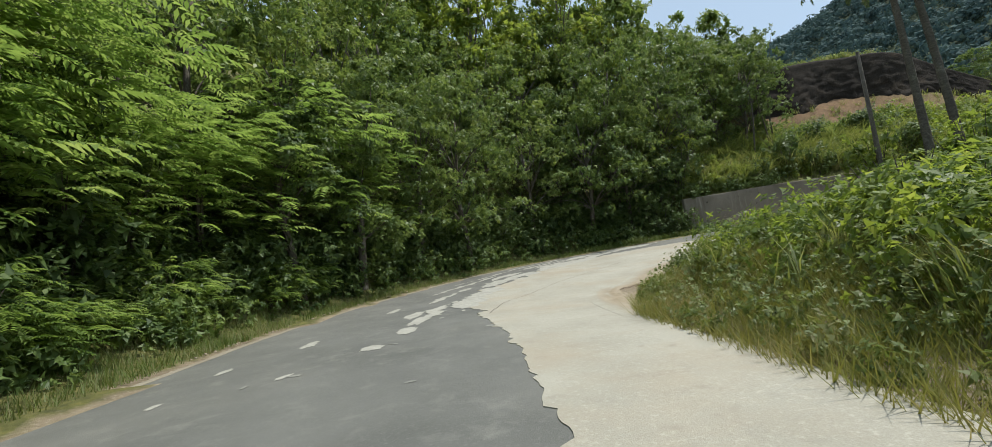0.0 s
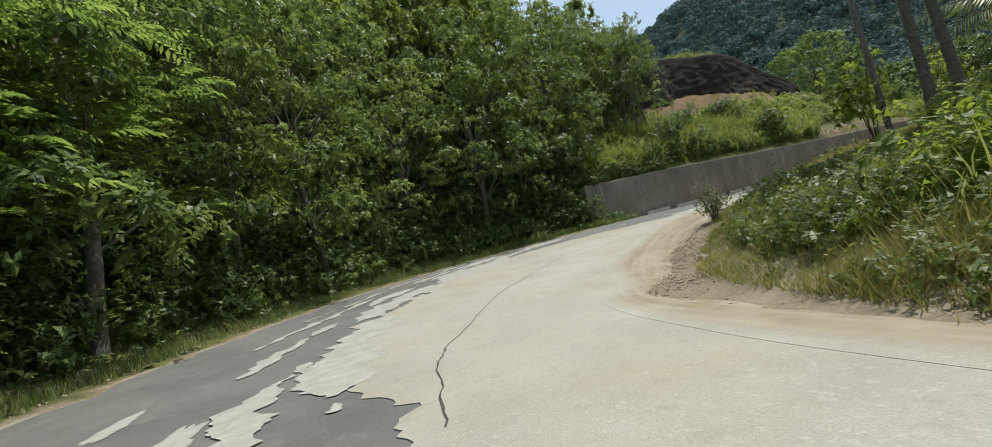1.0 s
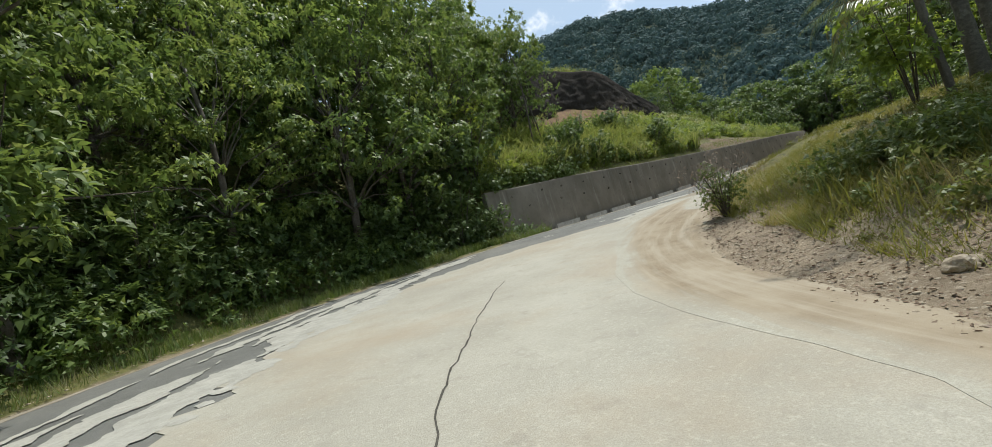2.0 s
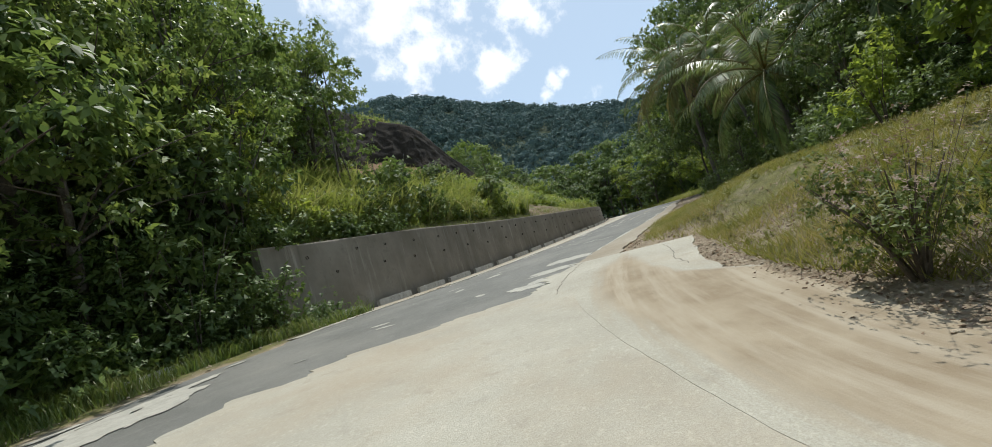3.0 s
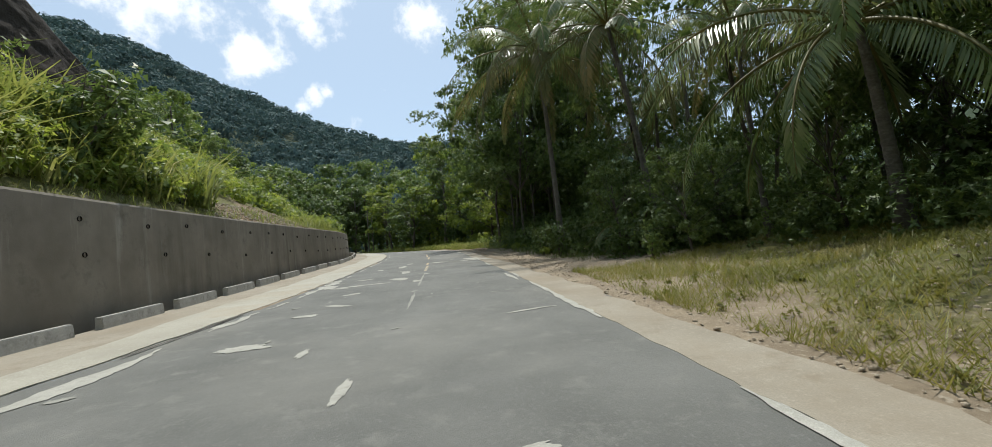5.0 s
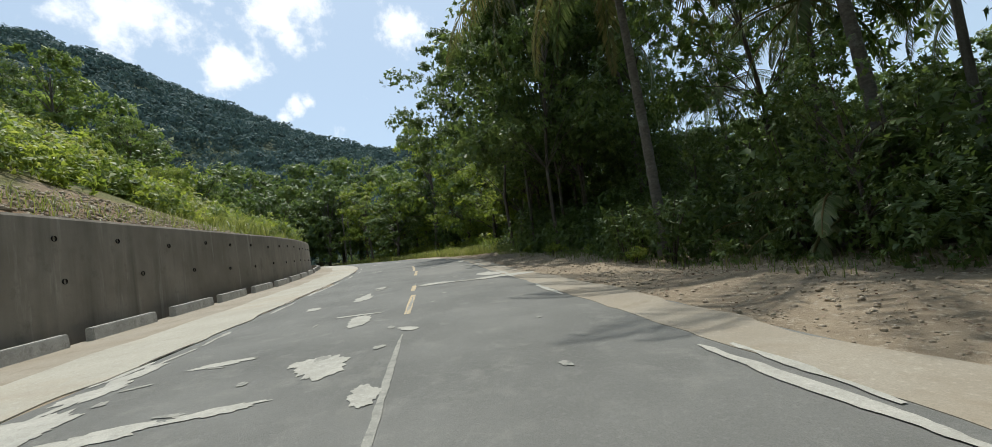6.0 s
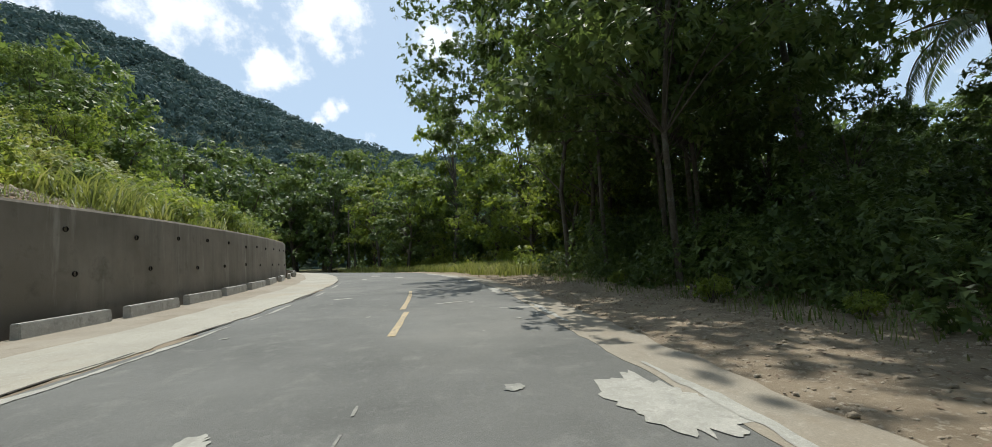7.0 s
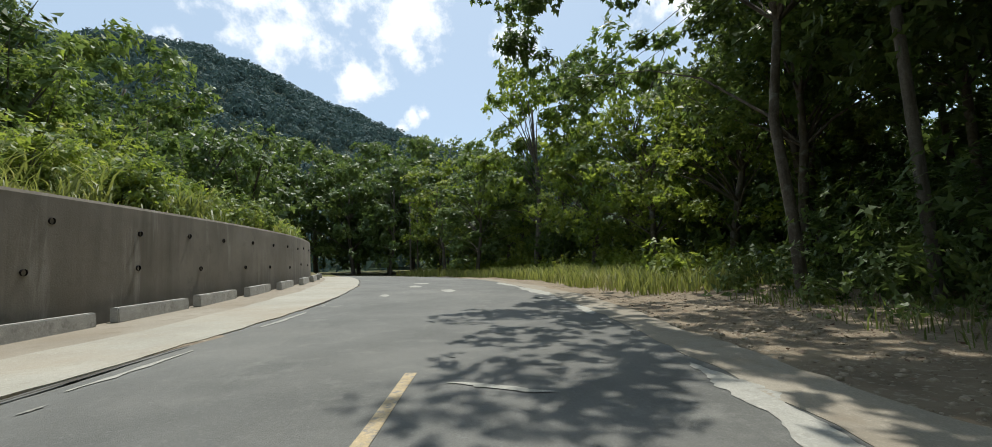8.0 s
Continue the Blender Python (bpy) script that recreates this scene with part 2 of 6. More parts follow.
M_DARK = surface("dark_pipe", (0.012, 0.01, 0.009), (0.03, 0.025, 0.02), 8.0, rough=0.9)
M_STONE = surface("stone", (0.31, 0.25, 0.178), (0.48, 0.405, 0.305), 8.0, (0.5, 0.45, 0.37), 15.0, rough=0.9, bump=0.5, bump_scale=40, depth=0.02)
M_WIRE = surface("wire", (0.01, 0.01, 0.01), (0.02, 0.02, 0.02), 5.0, rough=0.6)


def wall_material():
    """Weathered cast concrete: long dark and pale runs down the face, blotches, brown stains."""
    m, nt, bsdf, vec = shader("wall_concrete")
    base = blend(nt, span(nt, noise_tex(nt, vec, 0.8, 6.0, 0.6), 0.3, 0.7), (0.19, 0.162, 0.125), (0.29, 0.255, 0.205))
    runs = noise_tex(nt, vec, 2.2, 6.0, 0.6, (1, 1, 0.07))
    where = span(nt, noise_tex(nt, vec, 0.28, 4.0, 0.6), 0.38, 0.6)
    both = nt.nodes.new("ShaderNodeMath")
    both.operation = "MULTIPLY"
    nt.links.new(span(nt, runs, 0.46, 0.7, 0, 0.65), both.inputs[0]), nt.links.new(where, both.inputs[1])
    base = blend(nt, both.outputs[0], base, (0.085, 0.075, 0.055))
    damp = noise_tex(nt, vec, 0.35, 5.0, 0.6, (1, 1, 0.5))
    base = blend(nt, span(nt, damp, 0.45, 0.65, 0, 0.6), base, (0.15, 0.128, 0.095))
    pale = noise_tex(nt, vec, 1.9, 7.0, 0.65, (1.3, 1.3, 0.13))
    base = blend(nt, span(nt, pale, 0.58, 0.72, 0, 0.6), base, (0.41, 0.38, 0.325))
    base = blend(nt, span(nt, noise_tex(nt, vec, 1.6, 8.0, 0.7), 0.55, 0.73, 0, 0.75), base, (0.12, 0.102, 0.075))
    nt.links.new(base, bsdf.inputs["Base Color"])
    bsdf.inputs["Roughness"].default_value = 0.9
    relief(nt, bsdf, noise_tex(nt, vec, 25, 6.0, 0.7), 0.4, 0.015)
    return m


M_WALL = wall_material()


def ground_material():
    """Soil, dry litter and low green, mixed by broken noise; stony where nothing grows."""
    m, nt, bsdf, vec = shader("ground_soil")
    soil = blend(nt, span(nt, noise_tex(nt, vec, 1.3, 7.0, 0.65), 0.3, 0.7), (0.185, 0.142, 0.093), (0.335, 0.268, 0.182))
    stones = noise_tex(nt, vec, 14.0, 3.0, 0.6)
    soil = blend(nt, span(nt, stones, 0.56, 0.66), soil, (0.37, 0.315, 0.235))
    att = nt.nodes.new("ShaderNodeAttribute")
    att.attribute_name = "cover"
    low = blend(nt, span(nt, noise_tex(nt, vec, 3.5, 6.0, 0.7), 0.35, 0.65), (0.07, 0.075, 0.02), (0.165, 0.155, 0.042))
    add = nt.nodes.new("ShaderNodeMath")
    add.operation = "ADD"
    nt.links.new(att.outputs["Fac"], add.inputs[0]), nt.links.new(noise_tex(nt, vec, 1.1, 6.0, 0.7), add.inputs[1])
    col = blend(nt, span(nt, add.outputs[0], 0.8, 1.05), soil, low)
    cut = nt.nodes.new("ShaderNodeAttribute")
    cut.attribute_name = "cut"
    earth = blend(nt, span(nt, noise_tex(nt, vec, 0.5, 8.0, 0.7), 0.35, 0.65), (0.1, 0.058, 0.03), (0.29, 0.175, 0.088))
    col = blend(nt, cut.outputs["Fac"], col, earth)
    nt.links.new(col, bsdf.inputs["Base Color"])
    bsdf.inputs["Roughness"].default_value = 0.95
    relief(nt, bsdf, noise_tex(nt, vec, 6, 9.0, 0.78), 0.7, 0.08)
    return m


M_GROUND = ground_material()


# ---------------------------------------------------------------- small tools
def mesh_object(name, verts, faces, material, parent=None, label="", smooth=False):
    me = bpy.data.meshes.new(name)
    v = np.asarray(verts, dtype=np.float32).reshape(-1, 3)
    if isinstance(faces, np.ndarray):
        k = faces.shape[1]
        me.vertices.add(len(v))
        me.vertices.foreach_set("co", v.ravel())
        me.loops.add(faces.size)
        me.loops.foreach_set("vertex_index", faces.astype(np.int32).ravel())
        me.polygons.add(len(faces))
        me.polygons.foreach_set("loop_start", np.arange(0, faces.size, k, dtype=np.int32))
        me.update(calc_edges=True)
    else:
        me.from_pydata(v.tolist(), [], faces)
        me.update()
    if smooth:
        me.polygons.foreach_set("use_smooth", np.ones(len(me.polygons), dtype=bool))
    me.materials.append(material)
    ob = new(name, me)
    if parent:
        ob.parent = parent
    if label:
        tagged(ob, label)
    return ob


def part(name, bm, material, parent, label=""):
    me = bpy.data.meshes.new(name)
    bm.to_mesh(me)
    bm.free()
    me.materials.append(material)
    ob = new(name, me)
    ob.parent = parent
    return tagged(ob, label) if label else ob


def tube(points, radii, n=7, close=True):
    """A tapered round stem along a line of points."""
    p = np.asarray(points, float)
    t = np.gradient(p, axis=0)
    t /= np.linalg.norm(t, axis=1, keepdims=True) + 1e-9
    side = np.cross(t, [0.3, 0.9, 0.1])
    side /= np.linalg.norm(side, axis=1, keepdims=True) + 1e-9
    other = np.cross(t, side)
    a = np.linspace(0, 2 * np.pi, n, endpoint=False)
    rings = p[:, None] + np.asarray(radii)[:, None, None] * (np.cos(a)[None, :, None] * side[:, None] + np.sin(a)[None, :, None] * other[:, None])
    verts = rings.reshape(-1, 3)
    faces = [(i * n + j, i * n + (j + 1) % n, (i + 1) * n + (j + 1) % n, (i + 1) * n + j) for i in range(len(p) - 1) for j in range(n)]
    if close:
        faces.append(tuple(range((len(p) - 1) * n, len(p) * n)))
    return verts, faces


def joined(pieces):
    verts, faces, at = [], [], 0
    for v, f in pieces:
        verts.append(np.asarray(v))
        faces += [tuple(i + at for i in q) for q in f]
        at += len(v)
    return np.concatenate(verts), faces


def unit(v):
    return v / (np.linalg.norm(v, axis=-1, keepdims=True) + 1e-9)


def slivers(base, way, up, length, width, droop=0.25):
    """Small leaves, one pointed triangle each, for dense or distant growth."""
    way = unit(way)
    side = unit(np.cross(way, up))
    L, W = np.asarray(length)[:, None], np.asarray(width)[:, None]
    c = base + way * L - np.cross(side, way) * L * droop
    return np.stack([base - side * W * 0.5, base + way * L * 0.25 + side * W * 0.5, c], 1).reshape(-1, 3), np.arange(3 * len(base)).reshape(-1, 3)


def leaves(base, way, up, length, width, droop=0.25):
    """Folded pointed leaves, a quad each: base points, growth direction, face normal."""
    way = unit(way)
    side = unit(np.cross(way, up))
    nrm = np.cross(side, way)
    L, W = np.asarray(length)[:, None], np.asarray(width)[:, None]
    a = base
    b = base + way * L * 0.45 + side * W * 0.5 + nrm * W * 0.12
    c = base + way * L - nrm * L * droop
    d = base + way * L * 0.45 - side * W * 0.5 + nrm * W * 0.12
    return np.stack([a, b, c, d], 1).reshape(-1, 3), np.arange(4 * len(base)).reshape(-1, 4)


def tufts(rng, tips, axis, per, length, slim=0.45, kind=None):
    """Twig ends: round each tip a whorl of leaves that spread from the twig and droop a little."""
    n = len(tips)
    axis = unit(axis)
    ref = unit(np.cross(axis, rng.normal(size=(n, 3))))
    third = np.cross(axis, ref)
    a = rng.uniform(0, 2 * np.pi, (n, 1)) + np.arange(per)[None] * 2.4 + rng.normal(size=(n, per)) * 0.25
    radial = ref[:, None] * np.cos(a)[..., None] + third[:, None] * np.sin(a)[..., None]
    L = np.asarray(length)[:, None] * rng.uniform(0.7, 1.2, (n, per))
    base = tips[:, None] - axis[:, None] * (L * rng.uniform(0.0, 0.9, (n, per)))[..., None]
    way = unit(radial + axis[:, None] * rng.uniform(0.15, 0.8, (n, per, 1)) - np.array([0, 0, 0.28]))
    up = unit(axis[:, None] * 0.7 + np.array([0, 0, 0.7]) + rng.normal(size=(n, per, 3)) * 0.22)
    L = L.ravel()
    return (kind or leaves)(base.reshape(-1, 3), way.reshape(-1, 3), up.reshape(-1, 3), L, L * slim * rng.uniform(0.8, 1.15, len(L)), 0.22)


def blades(rng, base, height, lean, width, bend=0.5):
    """Grass blades in two bent steps, narrowing to the tip."""
    n = len(base)
    a = rng.uniform(0, 2 * np.pi, n)
    out = np.stack([np.cos(a), np.sin(a), np.zeros(n)], 1)
    side = np.stack([-np.sin(a), np.cos(a), np.zeros(n)], 1) * np.asarray(width)[:, None] * 0.5
    H, K = np.asarray(height)[:, None], np.asarray(lean)[:, None]
    up = np.array([0, 0, 1.0])
    m = base + up * H * 0.6 + out * H * K * 0.35
    t = base + up * H * (0.6 + 0.4 * (1 - bend * K)) + out * H * K
    v = np.stack([base - side, base + side, m + side * 0.8, m - side * 0.8, t + side * 0.12, t - side * 0.12], 1)
    f = np.arange(n)[:, None, None] * 6 + np.array([[0, 1, 2, 3], [3, 2, 4, 5]])[None]
    return v.reshape(-1, 3), f.reshape(-1, 4)


def sprigs(rng, base, height, lean, width):
    """Short grass: one leaning pointed blade each."""
    n = len(base)
    a = rng.uniform(0, 2 * np.pi, n)
    b = a + rng.uniform(0.6, 2.5, n)
    side = np.stack([np.cos(b), np.sin(b), np.zeros(n)], 1) * np.asarray(width)[:, None] * 0.5
    tip = base + np.stack([np.cos(a) * lean * height, np.sin(a) * lean * height, height], 1)
    return np.stack([base - side, base + side, tip], 1).reshape(-1, 3), np.arange(3 * n).reshape(-1, 3)


def stack(chunks):
    verts, faces, at = [], [], 0
    for v, f in chunks:
        verts.append(v)
        faces.append(f + at)
        at += len(v)
    return np.concatenate(verts), np.concatenate(faces)


# ---------------------------------------------------------------- plan of the road and the land
# middle of the road: x, y, z, cross fall (left side up), half width left, right, distance to the wall's face, height of the wall's top
ROAD = np.array([
    (-0.2, -75, -2.0, 0.0, 5.0, 4.4, 6.6, 5.5), (-0.6, -40, -1.1, 0.0, 5.0, 4.4, 6.6, 5.5), (-1.2, -15, -0.3, 0.0, 5.0, 4.5, 6.6, 5.5), (-1.6, 0, 0.12, 0.0, 5.0, 4.7, 6.6, 5.5),
    (-1.9, 8, 0.24, 0.0, 4.9, 4.8, 6.6, 5.5), (-1.9, 14, 0.31, 0.02, 5.0, 5.0, 6.6, 5.5), (-0.7, 19.5, 0.46, 0.05, 5.0, 5.2, 6.6, 5.5),
    (2.3, 24.5, 0.8, 0.07, 5.0, 5.5, 6.6, 5.7), (6.4, 28.8, 1.17, 0.07, 4.9, 5.4, 6.5, 5.3), (11.6, 31.7, 1.6, 0.05, 4.7, 5.2, 6.5, 5.35),
    (18, 33.2, 2.03, 0.03, 4.5, 5.0, 6.6, 5.48), (27, 33.6, 2.4, 0.01, 4.1, 4.8, 6.9, 5.88), (36, 33.7, 2.82, 0.0, 3.9, 4.6, 7.2, 6.05),
    (46, 33.8, 3.35, 0.0, 3.5, 4.2, 7.2, 6.3), (56, 34.0, 3.93, 0.0, 3.4, 3.6, 7.2, 6.65), (66, 34.5, 4.45, 0.0, 3.5, 3.6, 7.1, 7.04),
    (76, 36.0, 4.95, 0.01, 3.4, 3.7, 7.0, 7.45), (86, 39.2, 5.45, 0.02, 3.4, 4.0, 6.25, 7.85), (95, 43.8, 5.85, 0.03, 3.4, 4.0, 5.8, 8.2),
    (103, 50, 6.2, 0.03, 3.4, 4.0, 6.5, 8.5), (109, 58, 6.5, 0.02, 3.4, 3.9, 6.5, 8.7), (113, 68, 6.8, 0.0, 3.4, 3.8, 6.5, 9), (116, 90, 7.3, 0.0, 3.4, 3.8, 6.5, 9)])


def dense_road(step=0.5):
    """The road's middle line, rounded through the rows above, one row every half metre."""
    out = []
    n = len(ROAD)
    for i in range(n - 1):
        p0, p1, p2, p3 = ROAD[max(i - 1, 0)], ROAD[i], ROAD[i + 1], ROAD[min(i + 2, n - 1)]
        k = max(2, int(np.hypot(*(p2 - p1)[:2]) / step))
        for u in np.arange(k) / k:
            out.append(0.5 * (2 * p1 + (p2 - p0) * u + (2 * p0 - 5 * p1 + 4 * p2 - p3) * u**2 + (3 * p1 - 3 * p2 + p3 - p0) * u**3))
    out.append(ROAD[-1])
    return np.array(out)


LINE = dense_road()
TAN = unit(np.gradient(LINE[:, :2], axis=0))
LEFT = np.stack([-TAN[:, 1], TAN[:, 0]], 1)
DIST = np.r_[0, np.cumsum(np.hypot(*np.diff(LINE[:, :2], axis=0).T))]


def s_at(x, y):
    return float(DIST[np.argmin((LINE[:, 0] - x) ** 2 + (LINE[:, 1] - y) ** 2)])


S0 = s_at(-1.6, 0)                 # beside the first stretch
S_WALL0, S_WALL1 = s_at(18.0, 33.2), s_at(97, 45)
S_END = s_at(19, 33.3)             # far end of the slab
APRON_S = [s_at(-0.7, 19.5), s_at(0.8, 22.4), s_at(4, 26.5), s_at(6.8, 29), s_at(11.2, 31.5), S_END, S_END + 1.1]
BARE_S = [S0, s_at(-1.9, 9), s_at(-1.9, 13), s_at(2.3, 24.5), s_at(4.6, 27.2), s_at(7.8, 29.8), s_at(11.6, 31.7), S_END, S_END + 1.1, s_at(27, 33.6), s_at(36, 33.7), s_at(40, 33.7)]


def col(s, k):
    return np.interp(s, DIST, LINE[:, k])


def to_road(x, y):
    """Distance along the road and signed distance from its middle (left positive)."""
    x, y = np.atleast_1d(x).astype(float), np.atleast_1d(y).astype(float)
    s, d = np.empty(len(x)), np.empty(len(x))
    for a in range(0, len(x), 4000):
        px, py = x[a:a + 4000, None], y[a:a + 4000, None]
        i = np.argmin((px - LINE[None, :, 0]) ** 2 + (py - LINE[None, :, 1]) ** 2, axis=1)
        off = np.stack([px[:, 0] - LINE[i, 0], py[:, 0] - LINE[i, 1]], 1)
        s[a:a + 4000] = DIST[i] + (off * TAN[i]).sum(1)
        cross = (off * LEFT[i]).sum(1)
        dist = np.hypot(off[:, 0], off[:, 1])
        d[a:a + 4000] = np.where(np.abs(cross) < 1e-6, 0, np.sign(cross)) * np.where((i == 0) | (i == len(LINE) - 1), np.abs(cross), dist)
    return s, d


def on_road(s, d):
    """World x, y of a place given along and across the road."""
    s, d = np.broadcast_arrays(np.asarray(s, float), np.asarray(d, float))
    x, y = col(s, 0), col(s, 1)
    lx, ly = np.interp(s, DIST, LEFT[:, 0]), np.interp(s, DIST, LEFT[:, 1])
    return x + lx * d, y + ly * d


def road_z(s, d):
    return col(s, 2) + col(s, 3) * d


def ease(x):
    x = np.clip(x, 0, 1)
    return x * x * (3 - 2 * x)


def wavy(x, y, size, seed=0.0):
    return np.array([noise.noise((a / size + seed, b / size, seed * 1.7)) for a, b in zip(np.atleast_1d(x), np.atleast_1d(y))])


def land(x, y):
    """Height of the ground; also how green it is and how freshly cut."""
    x, y = np.atleast_1d(x).astype(float), np.atleast_1d(y).astype(float)
    s, d = to_road(x, y)
    wl, wr, dw, top = col(s, 4), col(s, 5), col(s, 6), col(s, 7)
    zr = road_z(s, np.clip(d, -wr - apron(s), wl))
    walled = ease((s - S_WALL0 + 1.0) / 2.0) * ease((S_WALL1 + 1.0 - s) / 2.0)
    w1 = wavy(x, y, 9.0)
    w2 = wavy(x, y, 2.2, 5.0)
    # wooded hillside beside the first bend
    e = np.maximum(d - wl - 1.3, 0)
    hill = zr + 0.1 + np.minimum(e, 3) * 0.35 + np.maximum(e - 1.5, 0) * np.where(s > S_WALL1 - 5, 0.12, 0.84) - np.maximum(e - 62, 0) * np.where(s > S_WALL1 - 5, 0.2, 1.3) + w1 * np.minimum(e, 8) * 0.15
    # slope above the wall, with the earth cut high up
    b = np.maximum(d - dw - 0.28, 0)
    up = np.minimum(b, 17) * (0.6 - 0.36 * ease((x - 77) / 13)) - np.maximum(b - 21, 0) * 0.22 * ease((s - S_WALL0 - 8) / 14)
    up = up - 0.3 * np.minimum(b, 5) * ease((x - 56) / 10)
    cutting = ease((x - 30) / 8.0) * ease((79 - x) / 36.0)
    lip = 16.5 + 2.2 * w1 + 0.12 * w2
    cut_rise = cutting * (0.72 + 0.28 * ease((x - 40) / 16)) * (2.6 * ease((b - lip + 4) / 4.5) + 6.2 * ease((b - lip - 0.3) / 0.75))
    start = ease((s - S_WALL0 + 4.5) / 18.0)
    above = top - 0.12 + (up + cut_rise) * start + (b * 0.62 - np.maximum(b - 45, 0) * 0.9) * (1 - start) + w1 * np.minimum(b, 6) * 0.12
    foot = zr + 0.02 - 0.4 * ease((d - wl - 0.7) / 0.5)
    left = np.where(walled > 0.5, np.where(d > dw + 0.2, above, foot), hill)
    # inner side: low bank in the bend, flat stony shoulder further on
    r = np.maximum(-d - wr - apron(s), 0)
    bend = ease((s - S0 + 20) / 20.0) * ease((s_at(44, 33.8) - s) / 14.0)
    height = 0.3 + 0.6 * bend
    right = zr - 0.03 + height * ease((r - 0.4) / (4.5 + 9 * (1 - bend))) + np.maximum(r - 5, 0) * (0.03 + 0.03 * bend) * (r < 60) + w2 * 0.08 * np.minimum(r, 1.5) + w1 * 0.25 * ease(r / 6)
    z = np.where(d > wl, left, np.where(d < -wr - apron(s), right, zr - 0.06))
    far = np.maximum(np.hypot(x - 45, y - 25) - 130, 0)
    z = np.clip(z, -5, 70) * 1.0 / (1 + far / 60.0) + 8.0 * (1 - 1 / (1 + far / 60.0))
    cover = np.where(d > wl, np.where(walled > 0.5, np.where(d > dw, 0.6 - 0.5 * ease((s - s_at(46, 33.8)) / 3) * ease((s_at(70, 35) - s) / 3) * ease((2.6 + 1.3 * w2 - b) / 1.3), 0.05), 0.72 + 0 * e), np.clip((r + apron(s) - bare_strip(s) - 4.0 * (1 - bend)) * 0.35 + 0.05, 0, 0.55))
    is_cut = np.where((d > dw) & (walled > 0.5), cutting * ease((b - 10.5 + 3.0 * w2 + 3 * w1) / 2.0) * ease((lip + 2.5 - b) / 1.5), 0)
    rubble = ease((s - s_at(46, 33.8)) / 3) * ease((s_at(70, 35) - s) / 3) * ease((2.6 + 1.3 * w2 - b) / 1.3)
    is_cut = np.where((d > dw) & (walled > 0.5), np.maximum(is_cut, 0.75 * rubble), is_cut)
    return z, cover, is_cut


def apron(s):
    """How far the paved apron inside the bend reaches past the road's edge."""
    return np.interp(s, APRON_S, [0, 0.8, 0.9, 1.35, 1.3, 1.7, 0.0])


def bare_strip(s):
    """Width of the bare earth along the inner edge."""
    return np.interp(s, BARE_S, [0.1, 0.1, 1.2, 2.3, 2.9, 2.8, 2.3, 2.1, 0.7, 0.35, 0.6, 1.0])


def ground_z(x, y):
    return land(x, y)[0]


def build_ground():
    def axis(lo, hi, step, reach):
        mid = np.arange(lo, hi + step, step)
        out, d = [], step
        while sum(out) < reach:
            d *= 1.35
            out.append(d)
        c = np.cumsum(out)
        return np.r_[lo - c[::-1], mid, mid[-1] + c]
    gx, gy = axis(-34, 122, 0.85, 3500), axis(-22, 84, 0.85, 3500)
    X, Y = np.meshgrid(gx, gy)
    # rows beside the wall are drawn up to it, so that the step in height hides inside its thickness
    px, py = X.ravel().copy(), Y.ravel().copy()
    s, d = to_road(px, py)
    dw = col(s, 6)
    at_wall = (s > S_WALL0 - 0.5) & (s < S_WALL1 + 0.5)
    for lo, hi, to in ((-1.05, 0.2, 0.07), (0.2, 1.5, 0.38)):
        k = at_wall & (d > dw + lo) & (d <= dw + hi)
        px[k], py[k] = on_road(s[k], dw[k] + to)
    z, cover, cut = land(px, py)
    nx, ny = len(gx), len(gy)
    i = np.arange(ny - 1)[:, None] * nx + np.arange(nx - 1)[None]
    faces = np.stack([i, i + 1, i + nx + 1, i + nx], -1).reshape(-1, 4)
    ob = mesh_object("ground", np.stack([px, py, z], 1), faces, M_GROUND, smooth=True)
    for name, val in (("cover", cover), ("cut", cut)):
        at = ob.data.attributes.new(name, "FLOAT", "POINT")
        at.data.foreach_set("value", np.asarray(val, dtype=np.float32))
    return tagged(ob, "stony brown soil with low green growth and earth banks", "ground", kind="structure")


build_ground()


def ribbon(name, s, d0, d1, lift, material, n=6, thick=0.12, parent=None):
    """A slab draped on the road between two side distances, with real edges."""
    s = np.asarray(s, float)
    d0, d1 = np.broadcast_to(d0, s.shape), np.broadcast_to(d1, s.shape)
    u = np.linspace(0, 1, n)
    S = np.repeat(s[:, None], n, 1)
    D = d0[:, None] + (d1 - d0)[:, None] * u[None]
    x, y = on_road(S, D)
    z = road_z(S, D) + lift
    topv = np.stack([x, y, z], -1)
    low = topv[:, [0, -1]] - [0, 0, thick]
    verts = np.concatenate([topv.reshape(-1, 3), low.reshape(-1, 3)])
    m, base = len(s), len(s) * n
    i = np.arange(m - 1)[:, None] * n + np.arange(n - 1)[None]
    f = [np.stack([i, i + n, i + n + 1, i + 1], -1).reshape(-1, 4)[:, ::-1]]
    k = np.arange(m - 1)
    f.append(np.stack([k * n, (k + 1) * n, base + 2 * (k + 1), base + 2 * k], -1))
    f.append(np.stack([k * n + n - 1, base + 2 * k + 1, base + 2 * (k + 1) + 1, (k + 1) * n + n - 1], -1))
    ob = mesh_object(name, verts, np.concatenate(f), material, parent)
    ob.data.shade_flat()
    return ob


def jag(s, size, amount, seed):
    return amount * np.array([noise.fractal((v / size, seed, 0.3), 0.7, 2.2, 4) for v in s])


# asphalt over the whole width
ss = DIST[::1]
road = tagged(ribbon("road", ss, -col(ss, 5) + jag(ss, 3, 0.15, 9.0), col(ss, 4) + jag(ss, 3, 0.12, 3.0), 0.0, M_ASPHALT, 9), "grey worn asphalt road with pale patches", "road", kind="structure")

